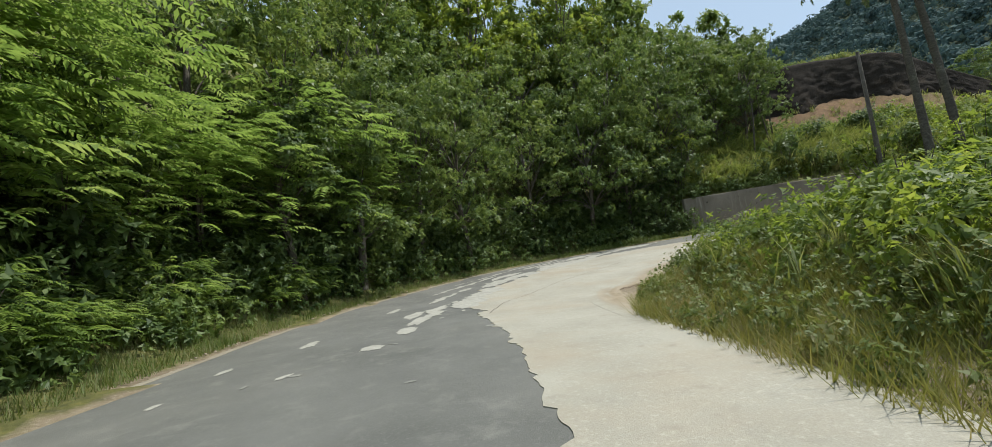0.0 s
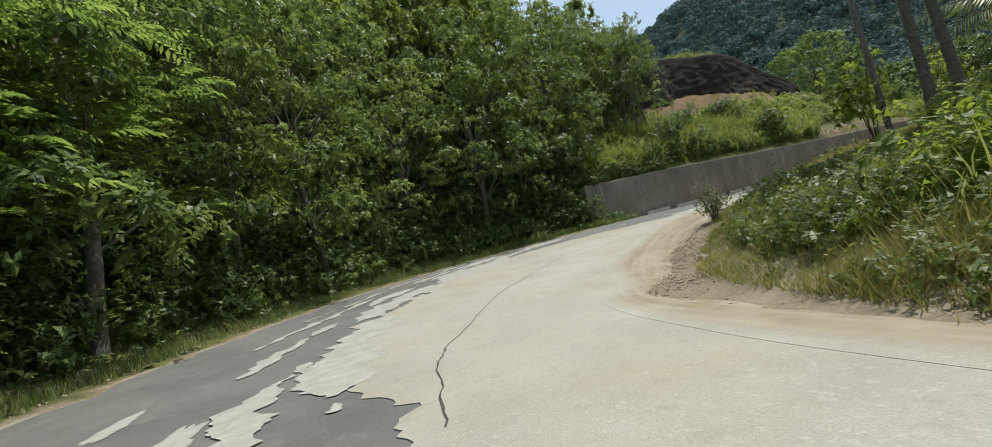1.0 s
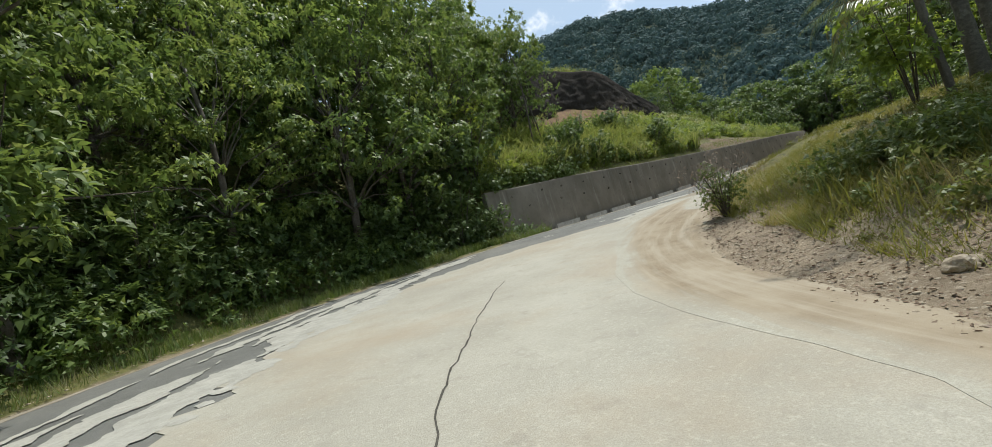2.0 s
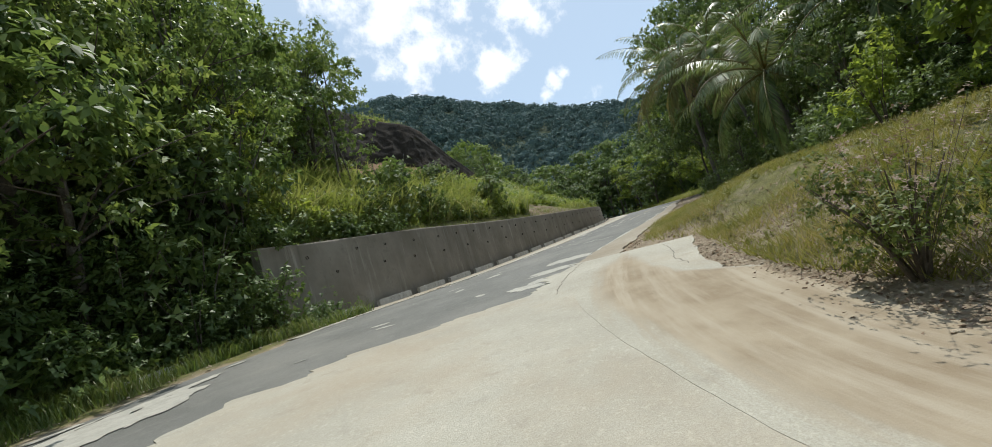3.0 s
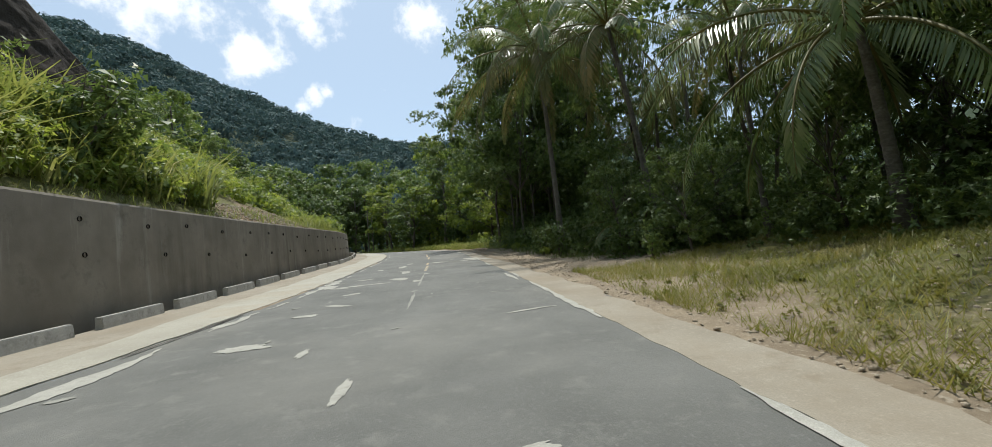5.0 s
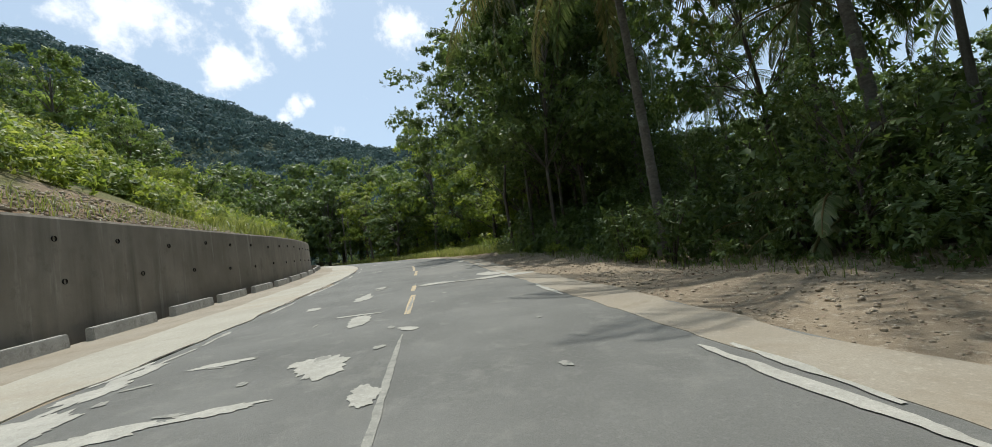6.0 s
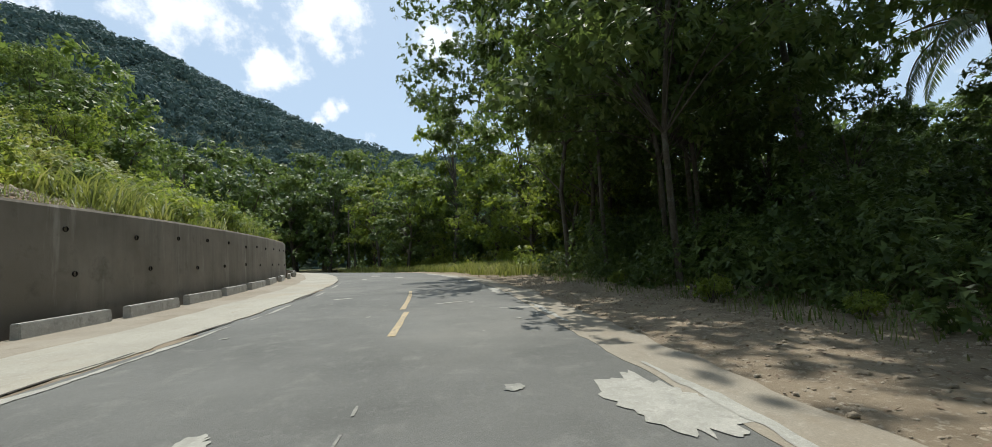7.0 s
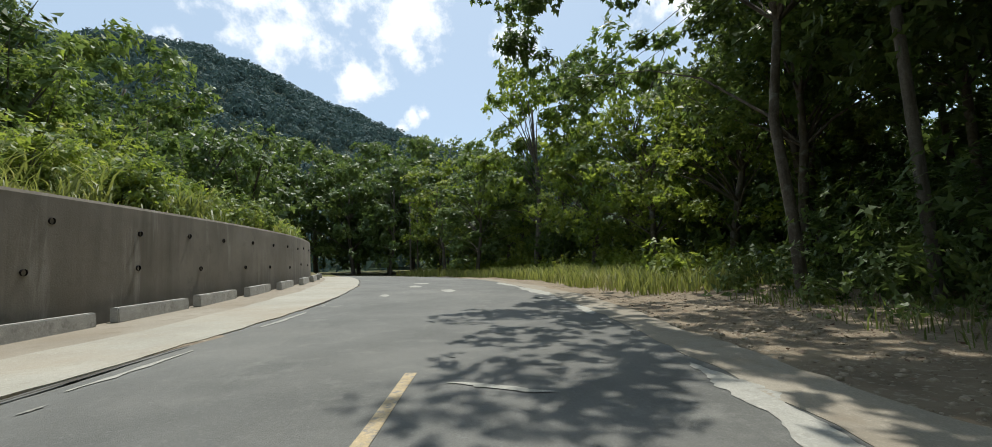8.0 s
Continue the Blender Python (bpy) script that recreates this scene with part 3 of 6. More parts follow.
# pale concrete slab through the inside of the bend
sa, sb = s_at(-1.2, -14), S_END
ss = np.append(np.arange(sa, sb - 0.05, 0.12), sb)
inner = -col(ss, 5) - 0.2 + jag(ss, 1.5, 0.12, 2.0) - apron(ss)
mid = np.interp(ss, [sa, s_at(-1.9, 7), s_at(-1.9, 9.5), s_at(-1.9, 11), s_at(-1.9, 13), s_at(-0.7, 19.5), s_at(6.4, 28.8), s_at(11.6, 31.7), s_at(15.2, 32.7), sb],
                [-2.6, -2.2, -2.0, -1.8, -1.4, 0.4, 1.9, 0.8, -3.5, -3.9]) + jag(ss, 1.1, 0.6, 7.0) * ease((ss - s_at(-1.9, 12)) / 3) + jag(ss, 0.35, 0.15, 4.0)
slab = tagged(ribbon("concrete_slab", ss, inner, mid, 0.012, M_CONCRETE, 8, 0.1), "pale cream concrete slab through the bend", "pavement", kind="structure")

# brown dirt dragged over the slab along the foot of the bank, thinning out towards the lane
sd = np.arange(s_at(-1.9, 9.0), S_END - 0.15, 0.1)
foot = -col(sd, 5) - apron(sd) - 1.5
d_in = np.maximum(foot, np.interp(sd, [s_at(11.2, 31.5), s_at(14, 32.4), s_at(15.2, 32.7), sd[-1]], [-9, -6.3, -5.9, -5.35]))
d_out = np.interp(sd, [sd[0], s_at(-0.7, 19.5), s_at(0.8, 22.4), s_at(3.4, 26), s_at(7, 29.2), s_at(10, 31), s_at(13.5, 32.2), s_at(16, 32.8), sd[-1]], [-5.5, -5.5, -5.5, -4.95, -5.1, -4.8, -4.45, -4.4, -5.0]) + jag(sd, 5.0, 0.12, 6.5)
d_out = np.maximum(d_out, -col(sd, 5) - apron(sd) + 0.3)
dirt = tagged(ribbon("dirt_apron", sd, d_in, d_out, 0.0155, M_DIRT, 14, 0.0042), "brown sandy dirt thinning out over the slab's edge", "ground", kind="structure")
width = (d_out - d_in)[:, None]
u = np.linspace(0, 1, 14)[None]
dusty = np.clip((1 - u) * width / 0.8, 0, 1) * np.maximum(np.clip(u * width / 0.3 + 0.15, 0, 1), (d_in <= foot + 0.01)[:, None])
for key, val in (("dust", dusty), ("lane", d_in[:, None] + u * width), ("along", np.repeat(sd[:, None], 14, 1))):
    at = dirt.data.attributes.new(key, "FLOAT", "POINT")
    at.data.foreach_set("value", np.concatenate([val.ravel(), val[:, [0, -1]].ravel()]).astype(np.float32))

# thin pale edge along the outer verge
se = np.arange(s_at(-1.3, -14), s_at(14, 32.4), 0.2)
tagged(ribbon("edge_strip", se, col(se, 4) - 0.16 + jag(se, 0.8, 0.06, 21.0), col(se, 4) + 0.06 + jag(se, 1.5, 0.06, 23.0), 0.01, M_SHOULDER, 3, 0.08), "narrow pale concrete edge beside the grass verge", "pavement", kind="structure")

# stony strip that carries the kerb blocks; the open drain lies between it and the wall
ss = np.arange(S_WALL0 + 0.4, S_WALL1 - 0.5, 0.25)
tagged(ribbon("gravel_strip", ss, col(ss, 4) + np.interp(ss, [s_at(30, 33.6), s_at(42, 33.8)], [0.1, 1.5]), col(ss, 6) - 0.33 + jag(ss, 1.5, 0.03, 3.3), 0.008, M_SHOULDER, 4, 0.5), "stony brown strip between gutter and drain", "ground", kind="structure")

# concrete edge strips
ss = np.arange(s_at(17, 33), s_at(95, 43.8), 0.25)
tagged(ribbon("gutter_strip", ss, col(ss, 4) - 0.05 + jag(ss, 1.2, 0.1, 1.0), col(ss, 4) + np.interp(ss, [s_at(24, 33.5), s_at(32, 33.6), s_at(42, 33.8)], [0.5, 0.8, 1.75]) + jag(ss, 2.0, 0.12, 5.0), 0.02, M_CONCRETE, 4), "pale concrete gutter strip below the wall", "pavement", kind="structure")
ss = np.arange(S_END + 0.006, s_at(92, 42), 0.25)
tagged(ribbon("shoulder_strip", ss, -col(ss, 5) - 0.1 + jag(ss, 2.5, 0.25, 6.0), -col(ss, 5) + np.interp(ss, [s_at(20, 33), s_at(30, 33.6), s_at(46, 33.8), s_at(60, 34)], [1.1, 0.95, 0.75, 0.65]) + jag(ss, 0.6, 0.06, 8.0), 0.006, M_SHOULDER, 3), "dusty brown concrete strip along the road's edge", "pavement", kind="structure")


def blot(name, s, d, ls, ld, seed, material, lift=0.008):
    """A ragged thin patch of cement on the road."""
    n = 72
    a = np.linspace(0, 2 * np.pi, n, endpoint=False)
    r = np.array([1 + 0.5 * noise.noise((math.cos(t) * 0.9 + seed, math.sin(t) * 0.9, seed * 0.37)) + 0.28 * noise.fractal((math.cos(t) * 3.5 + seed, math.sin(t) * 3.5, seed), 0.6, 2.2, 4) for t in a])
    r = np.clip(r, 0.35, 1.6)
    S, D = s + ls * 0.5 * r * np.cos(a) + 0.25 * ld * np.sin(a) * math.sin(seed), d + ld * 0.5 * r * np.sin(a)
    x, y = on_road(S, D)
    ring = np.stack([x, y, road_z(S, D) + lift], 1)
    cx, cy = on_road(s, d)
    verts = np.vstack([ring, [[float(cx), float(cy), float(road_z(s, d)) + lift]]])
    return mesh_object(name, verts, [(n, i, (i + 1) % n) for i in range(n)], material, road)


def smear(name, s0, s1, d, width, seed, material, lift, sway=0.3):
    """A broken streak of cement along the road: its width comes and goes."""
    q = np.arange(s0, s1, 0.06)
    w = width * np.clip(0.3 + np.array([1.5 * noise.noise((v / 2.6, seed, 0.7)) + 0.4 * noise.fractal((v / 0.5, seed, 3.3), 0.7, 2.2, 4) for v in q]), 0, 1)
    mid = np.interp(q, *d) if isinstance(d, tuple) else d + 0 * q
    mid = mid + jag(q, 2.5, sway, seed + 4)
    lo, hi = mid - w * (0.5 + jag(q, 0.6, 0.24, seed + 1)), mid + w * (0.5 + jag(q, 0.6, 0.24, seed + 2))
    keep = w > 0.02
    run = np.flatnonzero(np.diff(np.r_[0, keep.astype(int), 0]))
    for a, b in zip(run[::2], run[1::2]):
        if b - a > 4:
            x0, y0 = on_road(q[a:b], lo[a:b])
            x1, y1 = on_road(q[a:b], hi[a:b])
            n = b - a
            v = np.concatenate([np.stack([x0, y0, road_z(q[a:b], lo[a:b]) + lift], 1), np.stack([x1, y1, road_z(q[a:b], hi[a:b]) + lift], 1)])
            mesh_object(name, v, [(i, i + 1, n + i + 1, n + i) for i in range(n - 1)], material, road)


# ---------------------------------------------------------------- retaining wall
def build_wall():
    s = np.arange(S_WALL0, S_WALL1 + 0.01, 0.5)
    dw, top = col(s, 6), col(s, 7)
    base = road_z(s, np.minimum(col(s, 4), 5)) - 0.5
    # face leans back a little; the coping is rounded off with a small chamfer
    rows = [(0.0, base), (0.10, top - 0.06), (0.13, top), (0.42, top), (0.45, top - 0.05), (0.45, base)]
    verts = []
    for off, z in rows:
        x, y = on_road(s, dw + off + 0.012 * np.sin(s * 0.9))
        verts.append(np.stack([x, y, z + 0 * s], 1))
    verts = np.stack(verts, 1).reshape(-1, 3)
    k, n = len(rows), len(s)
    i = np.arange(n - 1)[:, None] * k + np.arange(k - 1)[None]
    faces = [tuple(q) for q in np.stack([i, i + k, i + k + 1, i + 1], -1).reshape(-1, 4).tolist()]
    faces += [tuple(range(k)), tuple(range((n - 1) * k, n * k))[::-1]]
    wall = mesh_object("retaining_wall", verts, faces, M_WALL)
    tagged(wall, "weathered grey concrete retaining wall with dark runs and drain holes", "wall", kind="structure")
    # drain pipes in two rows
    v, f = tube([(0, 0.06, 0), (0, -0.035, -0.006)], [0.062, 0.062], 10, close=False)
    vi, fi = tube([(0, 0.02, 0), (0, 0.019, 0)], [0.056, 0.056], 10)
    pv, pf = joined([(v, f), (vi, fi)])
    me = bpy.data.meshes.new("drain_pipe")
    me.from_pydata(pv.tolist(), [], pf)
    me.materials.append(M_DARK)
    rng = np.random.default_rng(3)
    for row, drop, step in ((0, 0.55, 2.3), (1, 1.45, 2.9)):
        for q in np.arange(S_WALL0 + 2 + row, S_WALL1 - 1, step):
            q = q + rng.uniform(-0.25, 0.25)
            zt = float(col(q, 7)) - drop + rng.uniform(-0.08, 0.08)
            lean = 0.10 * (zt - float(road_z(q, 4)) + 0.5) / (float(col(q, 7)) - float(road_z(q, 4)) + 0.5)
            x, y = on_road(q, float(col(q, 6)) + lean + 0.012 * math.sin(q * 0.9))
            ob = new("drain_pipe", me)
            tx, ty = np.interp(q, DIST, TAN[:, 0]), np.interp(q, DIST, TAN[:, 1])
            ob.matrix_basis = pose(float(x), float(y), zt, 0, 0, math.degrees(math.atan2(ty, tx)))
            ob.parent = wall
    return wall


build_wall()


def build_kerbs():
    """Cast kerb blocks set end to end with gaps at the foot of the wall."""
    bm = bmesh.new()
    bmesh.ops.create_cube(bm, size=1, matrix=Matrix.Diagonal((2.3, 0.2, 0.3, 1)))
    for v in bm.verts:
        if v.co.z > 0 and v.co.y < 0:
            v.co.y += 0.03
    bmesh.ops.bevel(bm, geom=bm.edges[:], offset=0.018, segments=2, affect="EDGES")
    me = bpy.data.meshes.new("kerb_block")
    bm.to_mesh(me)
    bm.free()
    me.materials.append(M_KERB)
    rng = np.random.default_rng(11)
    q = s_at(14, 32.4)
    while q < s_at(93, 43):
        d = float(col(q, 6)) - 0.47 + rng.uniform(-0.05, 0.02)
        x, y = on_road(q, d)
        z = float(road_z(q, d)) + 0.008
        ob = new("kerb_block", me)
        tx, ty = np.interp(q, DIST, TAN[:, 0]), np.interp(q, DIST, TAN[:, 1])
        slope = math.degrees(math.atan2(float(col(q + 1, 2) - col(q - 1, 2)), 2.0))
        ob.matrix_basis = pose(float(x), float(y), z + 0.13, 0, -slope, math.degrees(math.atan2(ty, tx)) + rng.uniform(-1.2, 1.2))
        tagged(ob, "grey cast concrete kerb block below the retaining wall", "kerb", "kerb blocks along the wall")
        q += 3.05 + rng.uniform(-0.1, 0.25)


build_kerbs()


# ---------------------------------------------------------------- trees
def broad_tree(seed, height, spread, material, clumps=40, per=120, leaf=0.34, bare=0.42, label="", trunk_r=0.2, far=False):
    """A trunk with limbs; at the limbs' ends layered clumps of single leaves."""
    rng = np.random.default_rng(seed)
    tree = new("tree")
    lean = rng.uniform(-0.08, 0.08, 2)
    zs = np.linspace(-0.6, height * 0.8, 7)
    spine = np.stack([lean[0] * zs + 0.15 * np.sin(zs * 0.7 + seed), lean[1] * zs + 0.15 * np.cos(zs * 0.6), zs], 1)
    pieces = [tube(spine, np.linspace(trunk_r, trunk_r * 0.3, 7), 8)]
    centres = []
    for k in range(clumps):
        h = rng.uniform(bare, 1.0) ** 0.8
        z = height * h
        a = rng.uniform(0, 2 * np.pi)
        rad = spread * math.sqrt(max(0.12, 1 - ((h - 0.5) / 0.58) ** 2)) * rng.uniform(0.45, 1.05)
        c = np.array([math.cos(a) * rad, math.sin(a) * rad, z]) + np.r_[lean * z, 0]
        centres.append(c)
        if k % (6 if bare > 0.2 else 3) == 0:
            start = spine[min(5, 2 + int(4 * max(h - 0.25, 0)))]
            mid = (start + c) / 2 + np.r_[rng.normal(size=2) * 0.12, 0.12] * rad
            pieces.append(tube([start, (start + mid) / 2 + [0, 0, 0.05 * rad], mid, c], [trunk_r * 0.28, trunk_r * 0.19, trunk_r * 0.12, 0.012], 5))
    v, f = joined(pieces)
    mesh_object("trunk", v, f, M_BARK, tree, smooth=True)
    chunks = []
    for c in centres:
        n = max(3, int(per * rng.uniform(0.7, 1.3) / 7))
        r = rng.uniform(0.5, 1.2) * min(spread, 4.0) * 0.31
        d = unit(rng.normal(size=(n, 3)) * [1, 1, 0.75] + [0, 0, 0.45])
        rr = r * rng.uniform(0.5, 1.08, (n, 1))
        tips = c + d * rr * [1, 1, 0.6]
        axis = d * [1, 1, 0.6] + [0, 0, 0.25] + rng.normal(size=(n, 3)) * 0.3
        chunks.append(tufts(rng, tips, axis, 7, leaf * rng.uniform(0.75, 1.2, n), 0.75 if far else 0.5, slivers if far else leaves))
    v, f = stack(chunks)
    mesh_object("crown", v, f, material, tree)
    return tagged(tree, label or "leafy broadleaf tree on the roadside slope", "tree", "trees of the roadside wood")


def spray_tree(seed, height, spread, label, sprays=420, leaflet=0.18, material=None):
    """Shrubby tree with long feathered leaves in tiers, reaching down to the ground."""
    rng = np.random.default_rng(seed)
    tree = new("tree")
    pieces, tips = [], []
    for k in range(5):
        a = rng.uniform(0, 2 * np.pi)
        out = spread * rng.uniform(0.15, 0.5)
        top = np.array([math.cos(a) * out, math.sin(a) * out, height * rng.uniform(0.65, 0.92)])
        pieces.append(tube([(0.1 * math.cos(a), 0.1 * math.sin(a), -0.4), top * [0.35, 0.35, 0.5], top], [0.07, 0.05, 0.015], 6))
        tips.append(top)
    v, f = joined(pieces)
    mesh_object("trunk", v, f, M_BARK, tree, smooth=True)
    n, boughs = sprays, 17
    bh = rng.uniform(0.16, 0.97, boughs) ** 0.7
    ba = np.arange(boughs) * 2.4 + rng.uniform(-0.4, 0.4, boughs)
    br = spread * np.sqrt(np.clip(1 - ((bh - 0.5) / 0.6) ** 2, 0.04, 1)) * rng.uniform(0.5, 0.95, boughs)
    k = rng.integers(0, boughs, n)
    off = rng.normal(size=(n, 3)) * [0.3 * spread, 0.3 * spread, 0.05 * height]
    base = np.stack([np.cos(ba[k]) * br[k], np.sin(ba[k]) * br[k], bh[k] * height], 1) + off
    base[:, 2] = np.maximum(base[:, 2] - 0.12 * np.hypot(off[:, 0], off[:, 1]), 0.15)
    a = np.arctan2(base[:, 1], base[:, 0])
    a2 = a + rng.normal(size=n) * 0.5
    way = unit(np.stack([np.cos(a2), np.sin(a2), rng.uniform(-0.15, 0.45, n)], 1))
    size = rng.uniform(0.5, 0.95, n)
    m = 8
    chunks = []
    side = unit(np.cross(way, [0, 0, 1.0]))
    nrm = np.cross(side, way)
    for j in range(m):
        u = (j + 0.6) / m
        p = base + way * (size * u)[:, None] * 0.95 - np.array([0, 0, 1.0]) * (size * u * u)[:, None] * 0.38
        for sgn in (-1, 1):
            w = unit(side * sgn + way * 0.45 - nrm * 0.28 + rng.normal(size=(n, 3)) * 0.08)
            L = leaflet * size * (1.25 - 0.55 * abs(u - 0.4)) * rng.uniform(0.85, 1.15, n) * 1.35
            chunks.append(leaves(p, w, nrm, L, L * 0.34, 0.2))
    v, f = stack(chunks)
    mesh_object("crown", v, f, material or M_SPRAY, tree)
    return tagged(tree, label, "tree", "feathery trees beside the road")


def bush(seed, height, spread, material, label, count=700, leaf=0.2, slim=0.5):
    rng = np.random.default_rng(seed)
    ob = new("bush")
    pieces = []
    for k in range(6):
        a, q = rng.uniform(0, 2 * np.pi), rng.uniform(0.2, 0.7) * spread
        pieces.append(tube([(0, 0, -0.2), (0.4 * q * math.cos(a), 0.4 * q * math.sin(a), height * 0.45), (q * math.cos(a), q * math.sin(a), height * 0.85)], [0.03, 0.02, 0.006], 5))
    v, f = joined(pieces)
    mesh_object("stem", v, f, M_BARK, ob)
    n = count // 6
    k = rng.integers(0, 9, n)
    ca, cr, ch = rng.uniform(0, 2 * np.pi, 9), rng.uniform(0.1, 0.62, 9) * spread, rng.uniform(0.3, 0.85, 9) * height
    c = np.stack([np.cos(ca) * cr, np.sin(ca) * cr, ch], 1)[k]
    d = unit(rng.normal(size=(n, 3)) + [0, 0, 0.25])
    tips = c + d * rng.uniform(0.4, 1.05, (n, 1)) * [spread * 0.42, spread * 0.42, height * 0.3]
    tips[:, 2] = np.maximum(tips[:, 2], 0.05)
    v, f = tufts(rng, tips, d * [1, 1, 0.7] + [0, 0, 0.3] + rng.normal(size=(n, 3)) * 0.3, 6, leaf * rng.uniform(0.75, 1.3, n), slim * 1.35, slivers)
    mesh_object("foliage", v, f, material, ob)
    return tagged(ob, label, "bush", "bushes on the banks")


def palm(seed, height, label, fronds=22, reach=3.6, lean=(0.0, 0.0), old=0):
    rng = np.random.default_rng(seed)
    tree = new("palm_tree")
    zs = np.linspace(-0.5, height, 40)
    u = np.clip(zs / height, 0, 1)
    spine = np.stack([lean[0] * height * u**1.6, lean[1] * height * u**1.6, zs], 1)
    ring = np.where(np.arange(40) % 2 == 0, 1.06, 0.97)
    v, f = tube(spine, (0.17 - 0.07 * u + 0.1 * np.exp(-np.maximum(zs, 0) * 1.6)) * ring, 10)
    mesh_object("trunk", v, f, M_PALMBARK, tree, smooth=True)
    head = spine[-1]
    for k in range(fronds):
        a = k * 2.39996 + rng.uniform(-0.2, 0.2)
        rise = 1.3 - 1.75 * (k / fronds) ** 0.85 + rng.uniform(-0.16, 0.16)
        L = reach * rng.uniform(0.85, 1.1)
        out = np.array([math.cos(a), math.sin(a), 0])
        m = 30
        q = np.linspace(0, 1, m)
        ang = rise - 1.55 * q**1.4 * (0.75 + 0.35 * rng.uniform())
        step = L / (m - 1)
        p = head + np.cumsum(np.stack([np.cos(ang) * out[0], np.cos(ang) * out[1], np.sin(ang)], 1) * step, 0)
        t = unit(np.gradient(p, axis=0))
        side = np.tile(np.array([-out[1], out[0], 0]), (m, 1))
        nrm = np.cross(t, side)
        nrm *= np.sign(nrm[:, 2:3] + 1e-6)
        rv, rf = tube(p, np.linspace(0.06, 0.009, m), 5)
        chunks = []
        for sgn in (-1, 1):
            for sub in (0.0, 0.5):
                base = p[2:] - t[2:] * step * sub
                w = unit(side[2:] * sgn + t[2:] * (0.45 + 0.6 * q[2:, None]) - np.array([0, 0, 1.0]) * (0.45 + 0.35 * rng.uniform(size=(m - 2, 1)) + 0.55 * (k / fronds)) + rng.normal(size=(m - 2, 3)) * 0.07)
                LL = L * 0.165 * np.sin(np.pi * np.clip(q[2:] * 0.86 + 0.12, 0, 1)) ** 0.6 * rng.uniform(0.85, 1.1, m - 2)
                chunks.append(leaves(base, w, nrm[2:], LL, 0.062 + 0 * LL, 0.16))
        lv, lf = stack(chunks)
        frond = mesh_object("frond", lv, lf, M_PALMDRY if k >= fronds - old else M_PALM, tree)
        mesh_object("midrib", rv, rf, M_PALMDRY, frond, smooth=True)
    return tagged(tree, label, "palm tree", "coconut palms beside the road")


def put(ob, spots, rng, scale=(0.85, 1.2), sink=0.15):
    """The built thing and its copies on the ground at the given places: x, y or x, y, scale."""
    for n, spot in enumerate(spots):
        x, y = spot[0], spot[1]
        k = spot[2] if len(spot) > 2 else rng.uniform(*scale)
        z = float(land(x, y)[0][0]) - sink
        m = pose(x, y, z, 0, 0, rng.uniform(0, 360)) @ Matrix.Diagonal((k, k, k * rng.uniform(0.92, 1.1), 1))
        if n and (x < -18 or y < -10 or y > 64 and x < 102):
            continue
        if n == 0:
            ob.matrix_basis = m
        else:
            copy_thing(ob, m)


RNG = np.random.default_rng(21)
KINDS = [
    broad_tree(1, 10.5, 3.6, M_LEAF_MID, 66, 165, 0.215, 0.14, label="tall broadleaf tree with a layered green crown"),
    broad_tree(2, 9.0, 3.2, M_LEAF_DARK_SHADED, 62, 150, 0.21, 0.1, label="dark green broadleaf tree on the slope"),
    broad_tree(3, 12.5, 3.4, M_LEAF_MID, 60, 190, 0.2, 0.3, label="tall slender broadleaf tree in the wood", far=True),
    broad_tree(4, 8.0, 3.8, M_LEAF_BRIGHT, 66, 230, 0.165, 0.14, label="light green spreading tree in full sun", far=True),
    broad_tree(5, 11.5, 4.2, M_LEAF_MID, 74, 165, 0.22, 0.12, label="broad dark tree with dense foliage"),
    broad_tree(6, 7.5, 3.0, M_LEAF_DARK_SHADED, 56, 150, 0.18, 0.06, label="young tree leafy down to the ground", far=True, trunk_r=0.13),
    # lighter builds for the far rows
    broad_tree(7, 10.5, 3.8, M_LEAF_MID, 60, 150, 0.31, 0.08, label="broadleaf tree high on the hillside", far=True),
    broad_tree(8, 9.5, 4.0, M_LEAF_DARK_SHADED, 62, 150, 0.31, 0.06, label="dark broadleaf tree in the distance", far=True),
    broad_tree(9, 12.5, 3.6, M_LEAF_BRIGHT, 56, 150, 0.3, 0.2, label="tall light green tree in the distance", far=True),
    broad_tree(10, 11.0, 2.6, M_LEAF_MID, 15, 40, 0.3, 0.5, label="thin sparse tree standing against the sky", trunk_r=0.1),
    broad_tree(11, 19.0, 9.0, M_LEAF_DARK_SHADED, 165, 370, 0.19, 0.36, label="very large dark tree overhanging the road", far=True, trunk_r=0.15),
    broad_tree(12, 14.0, 4.4, M_LEAF_DARK_SHADED, 84, 240, 0.2, 0.2, label="tall tree of the wood with a bare trunk", far=True, trunk_r=0.09),
]
SPOTS = [[] for _ in KINDS]
S_A, S_B = s_at(-0.6, -36), s_at(16.6, 32.9)


